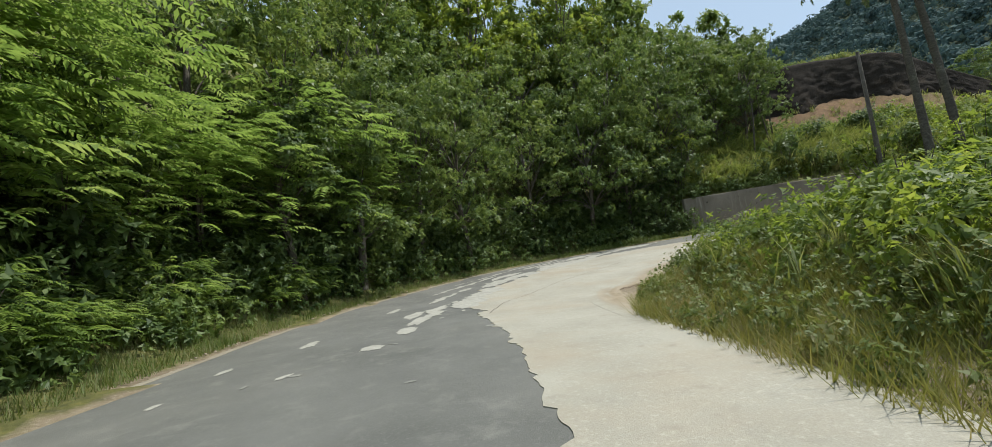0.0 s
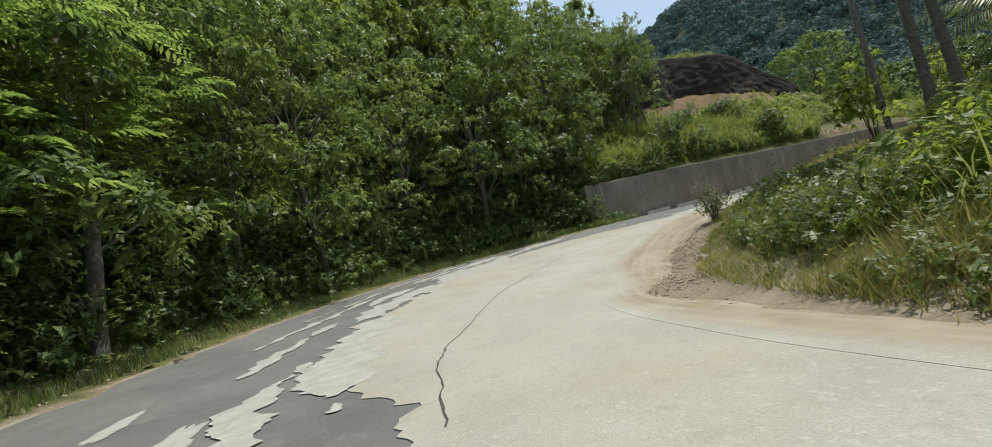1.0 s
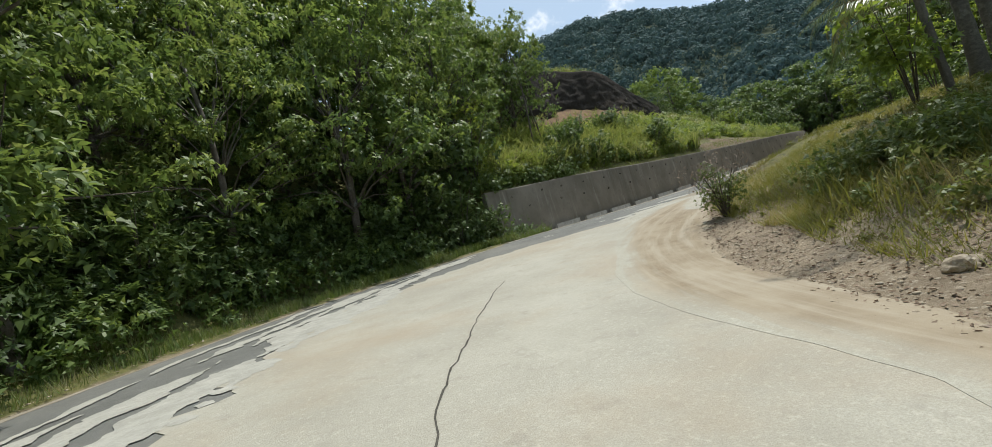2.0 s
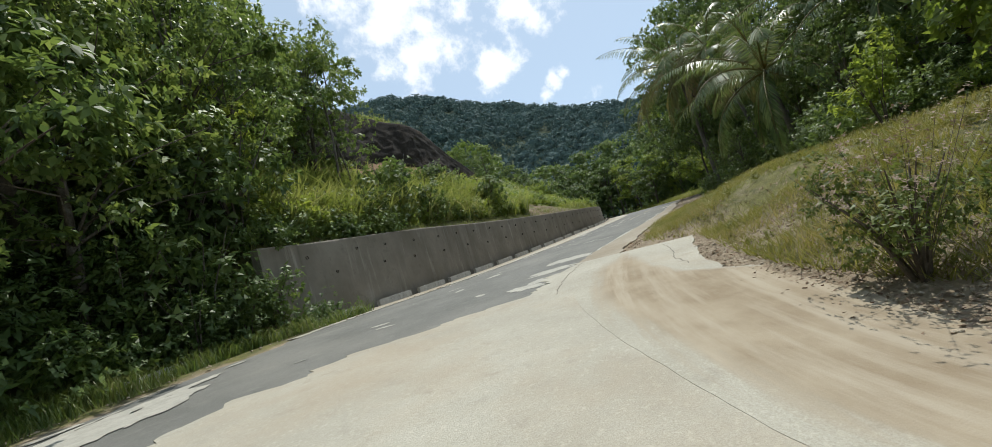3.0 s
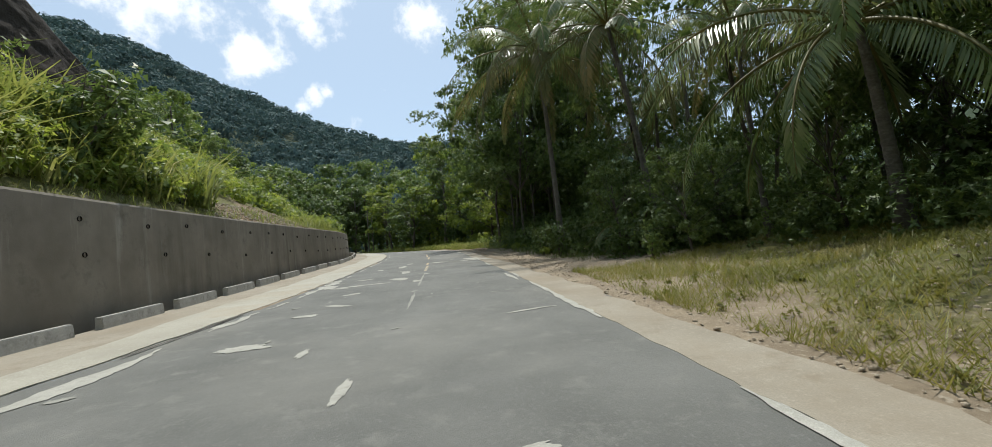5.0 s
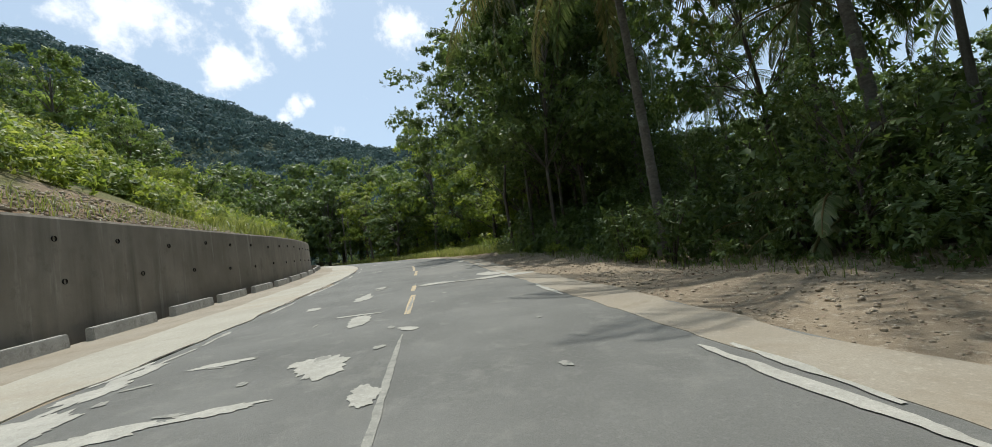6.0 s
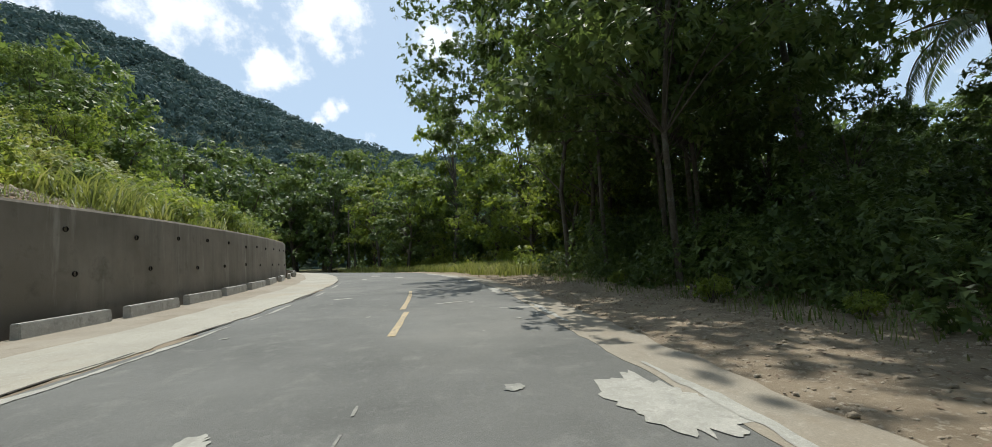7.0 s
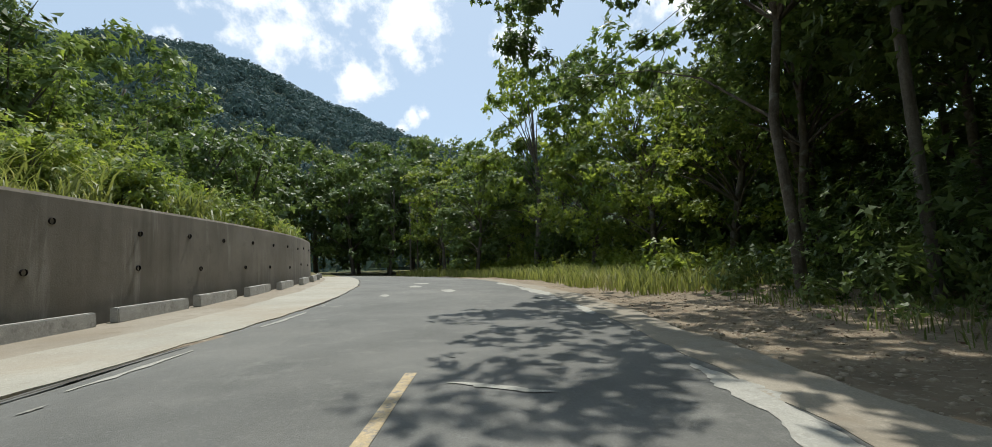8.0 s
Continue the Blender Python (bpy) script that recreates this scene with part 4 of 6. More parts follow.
def wood_left():
    """Rows of trees up the hillside beside the bend."""
    for e, step, kinds in ((2.0, 4.4, (0, 4, 1)), (4.6, 4.4, (0, 1, 5, 4)), (8.2, 4.6, (0, 5, 4, 3)), (13, 4.8, (6, 7, 8, 0)), (18, 5.0, (6, 7, 8)), (24.5, 5.6, (6, 7, 8)), (32, 6.5, (6, 7, 8)), (41, 7.5, (6, 7)), (51, 9, (6, 7)), (62, 10, (6, 7))):
        q = S_A
        while q < S_B + min(e, 9) * 0.4:
            s = q + RNG.uniform(-1, 1)
            if e > 20 and s < s_at(-1.9, 9):
                q += step
                continue
            if e == 2.0 and s < s_at(-1.7, 16.5):
                q += step
                continue
            d = float(col(s, 4)) + 1.3 + e + RNG.uniform(-0.9, 0.9)
            x, y = on_road(s, d)
            k = kinds[RNG.integers(len(kinds))]
            SPOTS[k].append((float(x), float(y), RNG.uniform(0.9, 1.2) * (1.25 if e > 30 or e > 8 and s > s_at(-0.7, 19.5) else 1.0)))
            q += step * (1 + 0.015 * e) if s < s_at(-0.7, 19.5) else step / (1 + 0.02 * e) * 0.9


wood_left()
# wood above the wall's near end, hiding the cut's flank
for x, y, k, sc in ((17, 44, 3, 1.0), (20, 43.6, 0, 0.9), (26, 49, 0, 0.9), (21, 47.5, 4, 1.0), (25, 49.5, 0, 1.1), (29, 49, 4, 0.95), (31.5, 52, 5, 1.2), (28, 53.5, 0, 1.1), (33.5, 56, 1, 1.1), (23, 54, 4, 1.1), (36, 60, 7, 1.1),
                    (31, 59, 6, 1.2), (27, 60, 7, 1.2), (22, 61, 6, 1.2), (34, 66, 7, 1.2), (38, 70, 6, 1.1), (28, 68, 8, 1.2), (20, 70, 7, 1.3), (44, 74, 7, 0.8), (56, 74, 7, 0.7), (64, 76, 6, 0.8), (30.5, 47.5, 9, 1.0), (33, 50.5, 9, 1.1), (28, 46, 9, 1.0),
                    (24, 74, 7, 1.3), (29, 80, 6, 1.3), (34, 86, 7, 1.3), (38, 80, 6, 1.2), (42, 88, 7, 1.3), (26, 90, 6, 1.4), (32, 94, 7, 1.4), (44, 96, 6, 1.3), (18, 76, 7, 1.3), (22, 96, 7, 1.4), (37, 74, 7, 1.1), (48, 82, 6, 1.1), (12, 90, 8, 1.9), (18, 84, 6, 1.5), (4, 86, 7, 1.5), (-4, 78, 6, 1.5), (26, 80, 7, 1.4), (10, 76, 6, 1.4), (34, 78, 6, 1.3)):
    SPOTS[k].append((x, y, sc))
# hillside further along, above the wall
for x, y, k, sc in ((78, 56, 5, 0.6), (83, 53.5, 9, 0.8), (86, 60, 1, 0.55), (74, 59, 6, 0.6), (90, 62, 6, 0.7), (94, 65, 7, 0.8), (80, 64, 7, 0.7), (88, 68, 6, 0.8), (98, 70, 7, 0.9), (72, 66, 7, 0.6), (84, 74, 6, 0.8), (94, 76, 7, 0.9), (104, 74, 7, 1.0), (100, 62, 6, 0.8),
                    (77, 72, 7, 0.8), (68, 58, 5, 0.5), (70, 62, 6, 0.5), (87, 55, 3, 0.75), (84, 53.6, 3, 0.5), (90.5, 57, 3, 0.7), (71.5, 50.5, 3, 0.42), (66, 51.5, 3, 0.36), (75.5, 52.5, 3, 0.45), (78, 56.5, 0, 0.5), (84, 61, 0, 0.75)):
    SPOTS[k].append((x, y, sc * (0.68 if x > 79.5 else 1.0)))
# inner side of the second straight: dark wood, open to the sky behind its near half
for x, y, k, sc in ((73.0, 27.4, 10, 1.0), (77.5, 24.5, 2, 1.0), (67.8, 24.6, 11, 1.35), (63.8, 26.2, 11, 0.95), (68.0, 22.6, 11, 1.0), (54.0, 20.0, 11, 0.95), (42.3, 17.0, 11, 0.8), (38.5, 15.6, 11, 0.8), (34.0, 14.8, 11, 0.75), (67.5, 18.0, 11, 1.25), (70.5, 21.5, 11, 1.15), (75, 21, 11, 1.2), (79.5, 23.5, 2, 1.15), (80, 18, 11, 1.2), (81, 21.8, 2, 1.1),
                    (62, -2, 7, 1.0), (69, -3, 7, 1.0), (76, -2, 7, 1.1), (83, 0, 7, 1.1), (90, 3, 7, 1.1), (97, 8, 7, 1.1), (104, 13, 7, 1.2), (55, 8, 7, 0.7), (61, 7, 7, 0.8), (67, 6, 7, 0.9), (73, 6, 7, 0.9), (79, 8, 7, 1.0), (85, 10, 7, 1.0), (91, 14, 7, 1.0), (97, 18, 7, 1.1), (60, 14, 7, 0.5), (65, 12, 7, 0.55), (70, 13.5, 7, 0.8), (75, 12, 7, 0.85), (57, 15.5, 7, 0.6), (67.5, 15.5, 7, 0.6), (72.5, 16, 7, 0.9), (77.5, 15, 7, 0.9), (86, 18, 7, 1.0), (90, 21, 7, 1.0), (52.5, 15.5, 7, 0.6), (62, 17.5, 7, 0.42), (84, 20.5, 7, 0.95), (54, 19, 7, 0.5), (58.5, 19.5, 7, 0.4), (49, 17, 7, 0.5), (42, 20.8, 9, 1.15), (45.5, 17.5, 9, 1.2),
                    (82.5, 24.5, 3, 1.3), (88, 26.5, 3, 1.25), (94, 29, 3, 1.3), (100, 33, 8, 1.15), (104, 38.5, 7, 1.25), (88, 23, 7, 1.3), (96, 26, 6, 1.35), (104, 30, 7, 1.3), (110, 43, 8, 0.85), (38.5, 17.5, 1, 0.9), (30, 16.5, 5, 0.95), (26.5, 17.5, 0, 0.75),
                    (84, 16, 7, 1.3), (23, 12.5, 5, 0.85), (27, 12, 8, 0.8), (19, 7, 6, 0.8), (112, 36, 7, 1.3), (55, 17, 5, 0.5), (46, 16, 5, 0.5)):
    SPOTS[k].append((x, y, sc))
for k in range(14):
    x = RNG.uniform(82, 112)
    s = s_at(x, 34 + max(0, x - 70) * 0.35)
    r = RNG.uniform(8.5, 11) if k % 2 else RNG.uniform(11, 18)
    xx, yy = on_road(s, -float(col(s, 5)) - r)
    SPOTS[3 if k % 3 else 0].append((float(xx), float(yy), RNG.uniform(0.6, 1.0)))
for x, y, sc in ((46.5, 24.6, 0.45), (41.5, 24.0, 0.45), (39, 20.5, 0.55), (43.5, 21.5, 0.5), (53.5, 21.5, 0.5), (57.5, 21, 0.55), (64, 20, 0.6), (33.5, 19.5, 0.6), (30.5, 20.0, 0.55), (36.5, 18, 0.75)):
    SPOTS[5].append((x, y, sc))
# trees closing the valley at the end of the road
for x, y, k, sc in ((118, 44, 7, 1.0), (122, 50, 7, 1.1), (117, 56, 7, 1.1), (124, 58, 7, 1.2), (120, 64, 7, 1.3), (128, 66, 7, 1.45), (121, 74, 7, 1.3), (128, 48, 7, 1.45), (116, 38, 6, 1.4), (124, 40, 7, 1.4), (112, 33, 7, 1.4), (130, 56, 7, 1.5), (106, 66, 7, 1.2), (104, 82, 7, 1.4), (112, 86, 6, 1.5), (124, 84, 7, 1.7), (115, 50.5, 7, 0.95)):
    SPOTS[k].append((x, y, sc * 1.55 if y >= 48 else sc * 0.9))
for ob, spots in zip(KINDS, SPOTS):
    put(ob, spots, RNG)

# feathery shrub trees hanging over the left verge
sp1 = spray_tree(31, 5.6, 2.9, "feathery green shrub tree overhanging the verge", 800)
sp2 = spray_tree(32, 3.6, 2.3, "low feathery shrub with long drooping leaves", 520)
pl1, pl2 = [], []
q, n = s_at(-1.6, -14), 0
while q < s_at(1.2, 23):
    for e, bucket in ((1.7, pl2), (3.1, pl1)):
        x, y = on_road(q + RNG.uniform(-0.7, 0.7), float(col(q, 4)) + 1.3 + e + RNG.uniform(-0.3, 0.5))
        bucket.append((float(x), float(y)))
    q += 2.7
put(sp1, pl1, RNG, (0.85, 1.2))
put(sp2, pl2, RNG, (0.5, 0.85))


def earth_bank():
    """The steep face of the cut, coloured dark for its shade: broken earth with overhangs, a talus below it."""
    s = np.arange(s_at(35, 33.7), s_at(71, 35), 0.45)
    n, rows = len(s), 40
    out = np.zeros((n, rows, 3))
    u = np.linspace(0, 1, rows)
    for i, q in enumerate(s):
        x0, y0 = on_road(q, float(col(q, 6)) + 0.28 + 16.5)
        w1, w2 = float(wavy(x0, y0, 9.0)[0]), float(wavy(x0, y0, 2.2, 5.0)[0])
        lip = 16.5 + 2.2 * w1 + 0.12 * w2
        d = float(col(q, 6)) + 0.28
        lo, hi = on_road(q, d + lip - 1.6), on_road(q, d + lip + 2.6)
        z0, z1 = float(ground_z(*lo)[0]) - 0.25, float(ground_z(*hi)[0]) + 0.1
        back = lip - 1.5 + 1.1 * u + 2.6 * ease((u - 0.86) / 0.14)
        x, y = on_road(q, d + back)
        z = z0 + (z1 - z0) * np.minimum(u / 0.9, 1)
        out[i] = np.stack([x, y, z], 1)
    flat = out.reshape(-1, 3)
    lx, ly = np.interp(np.repeat(s, rows), DIST, LEFT[:, 0]), np.interp(np.repeat(s, rows), DIST, LEFT[:, 1])
    push = np.array([0.3 * noise.fractal(Vector(p) * 0.16, 0.7, 2.1, 3) + 0.12 * noise.fractal(Vector((p[0] * 0.5, p[1] * 0.5, p[2] * 0.25)), 0.8, 2.2, 4) + 0.26 * noise.fractal(Vector(p) * 1.5, 0.8, 2.2, 4) for p in flat]) - 0.1
    push *= np.tile(np.clip(1.1 - u, 0.15, 1), n)
    flat[:, 0] -= lx * push
    flat[:, 1] -= ly * push
    i = np.arange(n - 1)[:, None] * rows + np.arange(rows - 1)[None]
    f = np.stack([i, i + rows, i + rows + 1, i + 1], -1).reshape(-1, 4)
    # brown earth taken near black: the shade on this face is in the colour
    m = surface("raw_earth_shaded", (0.02, 0.015, 0.011), (0.044, 0.034, 0.024), 0.5, (0.07, 0.048, 0.03), 0.35, (0.55, 0.75), rough=0.95, bump=0.8, bump_scale=7.0, depth=0.1, stretch=(1.0, 1.0, 0.7))
    tagged(mesh_object("earth_bank", flat, f, m, smooth=True), "raw earth face cut into the hillside, its shade in the colour", "earth bank", kind="structure")


earth_bank()

# coconut palms on the inner side
pa = palm(41, 5.2, "coconut palm with drooping green fronds", 24, 6.2, (0.05, 0.04))
put(pa, [(36.2, 21.6, 1.0), (33.0, 17.0, 1.1)], RNG, sink=0.0)
pd = palm(44, 12.0, "tall coconut palm with yellowing lower fronds", 34, 7.2, (0.02, 0.03), 12)
put(pd, [(51.8, 26.0, 1.0), (41, 21.5, 0.6)], RNG, sink=0.0)
pd.matrix_basis = pose(51.8, 26.0, float(ground_z(51.8, 26.0)[0]))
pe = palm(46, 11.2, "coconut palm with a thick leaning trunk", 24, 6.0, (-0.02, 0.13), 3)
pe.matrix_basis = pose(47.9, 22.2, float(ground_z(47.9, 22.2)[0]))
pb = palm(42, 10.0, "tall leaning coconut palm in the wood", 22, 5.2, (-0.05, 0.03))
put(pb, [(61.8, 16.2, 0.76), (52.5, 19.5, 1.05), (39.8, 18.0, 0.95), (50, 15.0, 1.0), (12.0, 42.5, 0.72)], RNG, sink=0.0)
pc = palm(43, 12.0, "tall coconut palm with a bare ringed trunk", 22, 4.8, (0.03, -0.05))
put(pc, [(19.6, 19.4, 1.0), (20.6, 19.0, 1.05), (66.0, 19.5, 1.0), (28, 11, 1)], RNG, sink=0.0)

yp = palm(45, 0.7, "young palm with long arching fronds", 12, 2.9, (0.0, 0.0))
put(yp, [(47.8, 23.6, 1.0), (50.2, 23.2, 0.9)], RNG, sink=0.0)

# bushes
b1 = bush(51, 2.2, 1.6, M_LEAF_BRIGHT, "yellow-green leafy bush on the bank", 1500, 0.17)
b2 = bush(52, 1.6, 1.3, M_LEAF_MID, "green leafy bush on the bank", 1200, 0.14)
b3 = bush(53, 2.6, 1.5, M_LEAF_DARK_SHADED, "dark undergrowth bush below the trees", 1200, 0.17)
b4 = bush(54, 3.4, 1.7, M_LEAF_BRIGHT, "sparse young tree with light green leaves", 1300, 0.19)
l1, l2, l3, l4 = [], [], [], []
# inside of the bend
for k in range(26):
    s = RNG.uniform(s_at(-1.2, -8), s_at(27, 33.6))
    r = RNG.uniform(2.6, 11) + (4.5 if s > s_at(-1.9, 15) else 0)
    x, y = on_road(s, -float(col(s, 5)) - r)
    (l1, l2, l2)[RNG.integers(3)].append((float(x), float(y), RNG.uniform(0.3, 0.6) * (1 + 0.06 * r)))
for x, y in ((7.5, 6.5), (8.6, 9.4), (8.4, 4.0), (11.6, 12.0), (8.0, 2.2), (12.4, 8.0), (13.8, 15.0), (16.0, 17.2), (7.4, 7.6), (9.6, 7.2), (10.6, 9.6), (6.4, 4.6), (12.6, 11.4), (14.6, 14.0), (7.4, 0.6)):
    (l1 if RNG.uniform() < 0.65 else l2).append((x, y, RNG.uniform(0.8, 1.15)))
b5 = bush(55, 1.45, 1.0, M_WEED, "thin twiggy shrub with small leaves at the bank's foot", 4200, 0.055)
tips = []
for k in range(26):
    a, q = 2.4 * k, 0.25 + 0.035 * k
    end = np.array((q * math.cos(a), q * math.sin(a), 1.15 + 0.65 * ((k * 7) % 10) / 10))
    v, f = tube([(0, 0, 0), (0.4 * q * math.cos(a), 0.4 * q * math.sin(a), 0.7), tuple(end)], [0.005, 0.004, 0.002], 4)
    mesh_object("twig", v, f, M_BARK, b5)
    tips.append(end + np.random.default_rng(600 + k).normal(size=(16, 3)) * [0.11, 0.11, 0.16] - [0, 0, 0.12])
tips = np.concatenate(tips)
v, f = tufts(np.random.default_rng(500), tips, unit(tips - [0, 0, 0.4]), 4, np.full(len(tips), 0.04), 0.6, slivers)
tagged(mesh_object("seed_heads", v, f, M_LITTER, b5), kind="stuff")
put(b5, [(13.2, 23.9, 1.0)], RNG, sink=0.03)
l4 += [(18.2, 20.6, 1.0), (13.6, 12.0, 0.9), (24.0, 21.0, 0.8), (27.5, 19.5, 0.9)]
# above the wall
for k in range(66):
    s = RNG.uniform(S_WALL0 - 2, S_WALL1)
    b = RNG.uniform(0.8, 10)
    if s_at(47, 33.8) < s < s_at(68, 34.5) and b < 4.5:
        b += 4.5
    x, y = on_road(s, float(col(s, 6)) + 0.5 + b)
    (l1, l1, l2)[RNG.integers(3)].append((float(x), float(y), RNG.uniform(0.6, 1.2) * (0.65 if 26 < x < 52 else 1.0)))
for x, y, k in ((20.5, 41.6, 1.3), (22.4, 42.8, 1.5), (24.2, 42.0, 1.2), (25.6, 43.0, 1.2), (22.0, 45.2, 1.5)):
    l1.append((x, y, k))
for k in range(14):
    l3.append((RNG.uniform(72, 98), RNG.uniform(7, 18), RNG.uniform(1.3, 2.0)))
for k in range(30):
    s = RNG.uniform(s_at(64, 34.3), S_WALL1)
    x, y = on_road(s, float(col(s, 6)) + RNG.uniform(2.0, 12))
    (l1, l2, l2, l3)[RNG.integers(4)].append((float(x), float(y), RNG.uniform(0.7, 1.3)))
# growth that buries the wall's near end
for e, d, k in ((-0.6, 7.4, 1.0), (-1.8, 7.0, 0.9), (0.6, 8.2, 1.1), (-1.2, 8.6, 1.3), (-3.2, 7.6, 0.9), (0.9, 7.7, 0.8), (-2.4, 9.2, 1.2), (-0.3, 6.3, 0.55), (-1.3, 6.2, 0.5), (-2.6, 6.3, 0.55)):
    x, y = on_road(S_WALL0 + e, d)
    (l2, l3)[int(k * 10) % 2].append((float(x), float(y), k))
# thicker growth over the wall's first half
for k in range(58):
    s = RNG.uniform(S_WALL0 - 1, s_at(48, 33.8))
    x, y = on_road(s, float(col(s, 6)) + 0.9 + RNG.uniform(0.3, 9.5))
    (l1, l1, l1, l2, l3)[RNG.integers(5)].append((float(x), float(y), RNG.uniform(0.6, 1.2) * (1.0 if x < 26 else 0.62)))
for x, y, k in ((72, 50, 1.0), (76, 50.5, 1.1), (79.5, 51.5, 0.9), (83, 52.5, 1.1), (70, 54, 0.9), (88, 54, 1.0), (66, 51, 0.9), (92, 56, 1.0)):
    l4.append((x, y, k))
# undergrowth below the dark wood and on the hillside's foot
for k in range(30):
    x = RNG.uniform(40, 100)
    s = s_at(x, 34)
    xx, yy = on_road(s, -float(col(s, 5)) - (3.8 if x < 58 else 3.4 if x < 74 else 6.5) - RNG.uniform(0.3, 6))
    (l3, l3, l2)[RNG.integers(3)].append((float(xx), float(yy), RNG.uniform(0.35, 0.8) if x < 76 else RNG.uniform(0.6, 1.2)))
for k in range(18):
    s = RNG.uniform(s_at(-1.4, -10), S_B + 2)
    xx, yy = on_road(s, float(col(s, 4)) + 1.3 + RNG.uniform(1.0, 3.5))
    (l3, l2)[RNG.integers(2)].append((float(xx), float(yy), RNG.uniform(0.5, 1.0)))
for k in range(14):
    x, y = RNG.uniform(28, 46), RNG.uniform(12, 21)
    (l3, l1)[RNG.integers(2)].append((x, y, RNG.uniform(0.5, 0.9)))
l3 += [(50.5, 26.5, 0.5), (52.4, 27.0, 0.42), (53.2, 26.2, 0.5)]
l1 += [(51.3, 27.2, 0.42), (59.4, 27.6, 0.42), (60.4, 26.9, 0.4), (56.8, 26.7, 0.38), (64.6, 27.6, 0.4), (81.3, 25.4, 0.9), (52.5, 26.6, 0.35)]
rb = np.random.default_rng(77)
for k in range(34):
    s = rb.uniform(S_WALL0 + 3, s_at(47, 33.8))
    x, y = on_road(s, float(col(s, 6)) + rb.uniform(1.2, 9.5))
    (l1, l2, l1, l3)[k % 4].append((float(x), float(y), rb.uniform(0.6, 1.05)))
for ob, spots in ((b1, l1), (b2, l2), (b3, l3), (b4, l4)):
    put(ob, spots, RNG, sink=0.05)


# ---------------------------------------------------------------- grasses
def grass_field(name, label, s0, s1, d_of, count, height, width, material, seed, lean=(0.2, 0.7), clump=0.0, short=False):
    """Single blades sown over a strip beside the road; clump: blades gather round tufts of this radius."""
    rng = np.random.default_rng(seed)
    if clump:
        m = max(1, count // 26)
        s, u = rng.uniform(s0, s1, m), rng.uniform(0, 1, m)
        x, y = on_road(s, d_of(s, u))
        z = ground_z(x, y)
        k = rng.integers(0, m, count)
        off = rng.normal(size=(count, 2)) * clump * 0.4
        tall = rng.uniform(0.65, 1.15, m)[k]
        base = np.stack([x[k] + off[:, 0], y[k] + off[:, 1], z[k] - 0.04], 1)
    else:
        s, u = rng.uniform(s0, s1, count), rng.uniform(0, 1, count)
        x, y = on_road(s, d_of(s, u))
        thick = wavy(x, y, 1.6, 3.0)
        ok = thick > rng.uniform(-0.75, 0.35, count)
        x, y = x[ok], y[ok]
        base = np.stack([x, y, ground_z(x, y) - 0.03], 1)
        tall = 1.0 + 0.5 * thick[ok]
    n = len(base)
    v, f = (sprigs if short else blades)(rng, base, rng.uniform(*height, n) * tall, rng.uniform(*lean, n), rng.uniform(*width, n))
    return tagged(mesh_object(name, v, f, material), label, "grass", kind="stuff")


def left_of(a, b):
    return lambda s, u: col(s, 4) + a + (b - a) * u


def right_of(a, b, p=1.0):
    return lambda s, u: -col(s, 5) - a - (b - a) * u**p


def bank_of(a, b, p=1.0):
    return lambda s, u: -col(s, 5) - bare_strip(s) - a - (b - a) * u**p


def edge_of(a, b):
    """From the wood's edge inwards."""
    return lambda s, u: -col(s, 5) - np.interp(s, [s_at(46, 33.8), s_at(56, 34), s_at(66, 34.5), s_at(74, 35.6), s_at(86, 39)], [3.2, 3.0, 2.6, 3.4, 6.3]) - a - (b - a) * u


def above_wall(a, b, p=1.0):
    return lambda s, u: col(s, 6) + 0.48 + a + (b - a) * u**p


def lip_of(a, b):
    """Along the upper edge of the earth cut."""
    def place(s, u):
        x, y = on_road(s, col(s, 6) + 16.8)
        return col(s, 6) + 16.8 + 2.2 * wavy(x, y, 9.0) + a + (b - a) * u
    return place


def slope_of(a, b):
    """Up the slope above the wall; a band of bare rubble lies behind the coping in the middle stretch."""
    return lambda s, u: col(s, 6) + 0.48 + a + np.interp(s, [s_at(46, 33.8), s_at(49, 33.8), s_at(66, 34.5), s_at(70, 35)], [0, 1.7, 1.7, 0]) * (1 - u) + (b - a) * u


grass_field("verge_grass", "short green grass along the road's edge", s_at(-1, -14), s_at(14, 32.4), left_of(0.05, 2.6), 40000, (0.1, 0.34), (0.012, 0.03), M_GRASS, 61, short=True)
grass_field("bank_grass", "unmown yellow-green grass on the low bank", s_at(-1.3, -8), s_at(41.5, 33.8), bank_of(0.0, 11, 1.25), 240000, (0.08, 0.27), (0.012, 0.028), M_DRYGRASS, 62, (0.5, 1.5), short=True)
grass_field("tall_grass", "tall tufted grass inside the bend", s_at(-1.3, -6), s_at(7, 29), bank_of(0.8, 10), 9000, (0.3, 0.8), (0.01, 0.024), M_DRYGRASS, 63, clump=0.5)
grass_field("shoulder_grass", "thin grass along the far shoulder", s_at(44, 33.8), s_at(72, 35), edge_of(-0.6, 4), 6000, (0.1, 0.35), (0.01, 0.025), M_GRASS, 64)
grass_field("far_verge_grass", "bright green grass at the outside of the far bend", s_at(74, 36), s_at(104, 52), right_of(1.4, 6.5), 20000, (0.35, 0.8), (0.02, 0.045), M_CANE, 65)
grass_field("cane_grass", "tall bright cane grass above the wall", S_WALL0, s_at(47, 33.8), above_wall(0.7, 9, 1.2), 6500, (0.8, 1.9), (0.04, 0.09), M_CANE, 66, (0.35, 1.1), clump=0.4)
grass_field("talus_weeds", "sparse weeds on the brown earth below the cut", s_at(30, 33.6), s_at(80, 37), above_wall(7, 15.5), 7000, (0.3, 1.0), (0.02, 0.05), M_CANE, 69, (0.4, 1.2), clump=0.5)
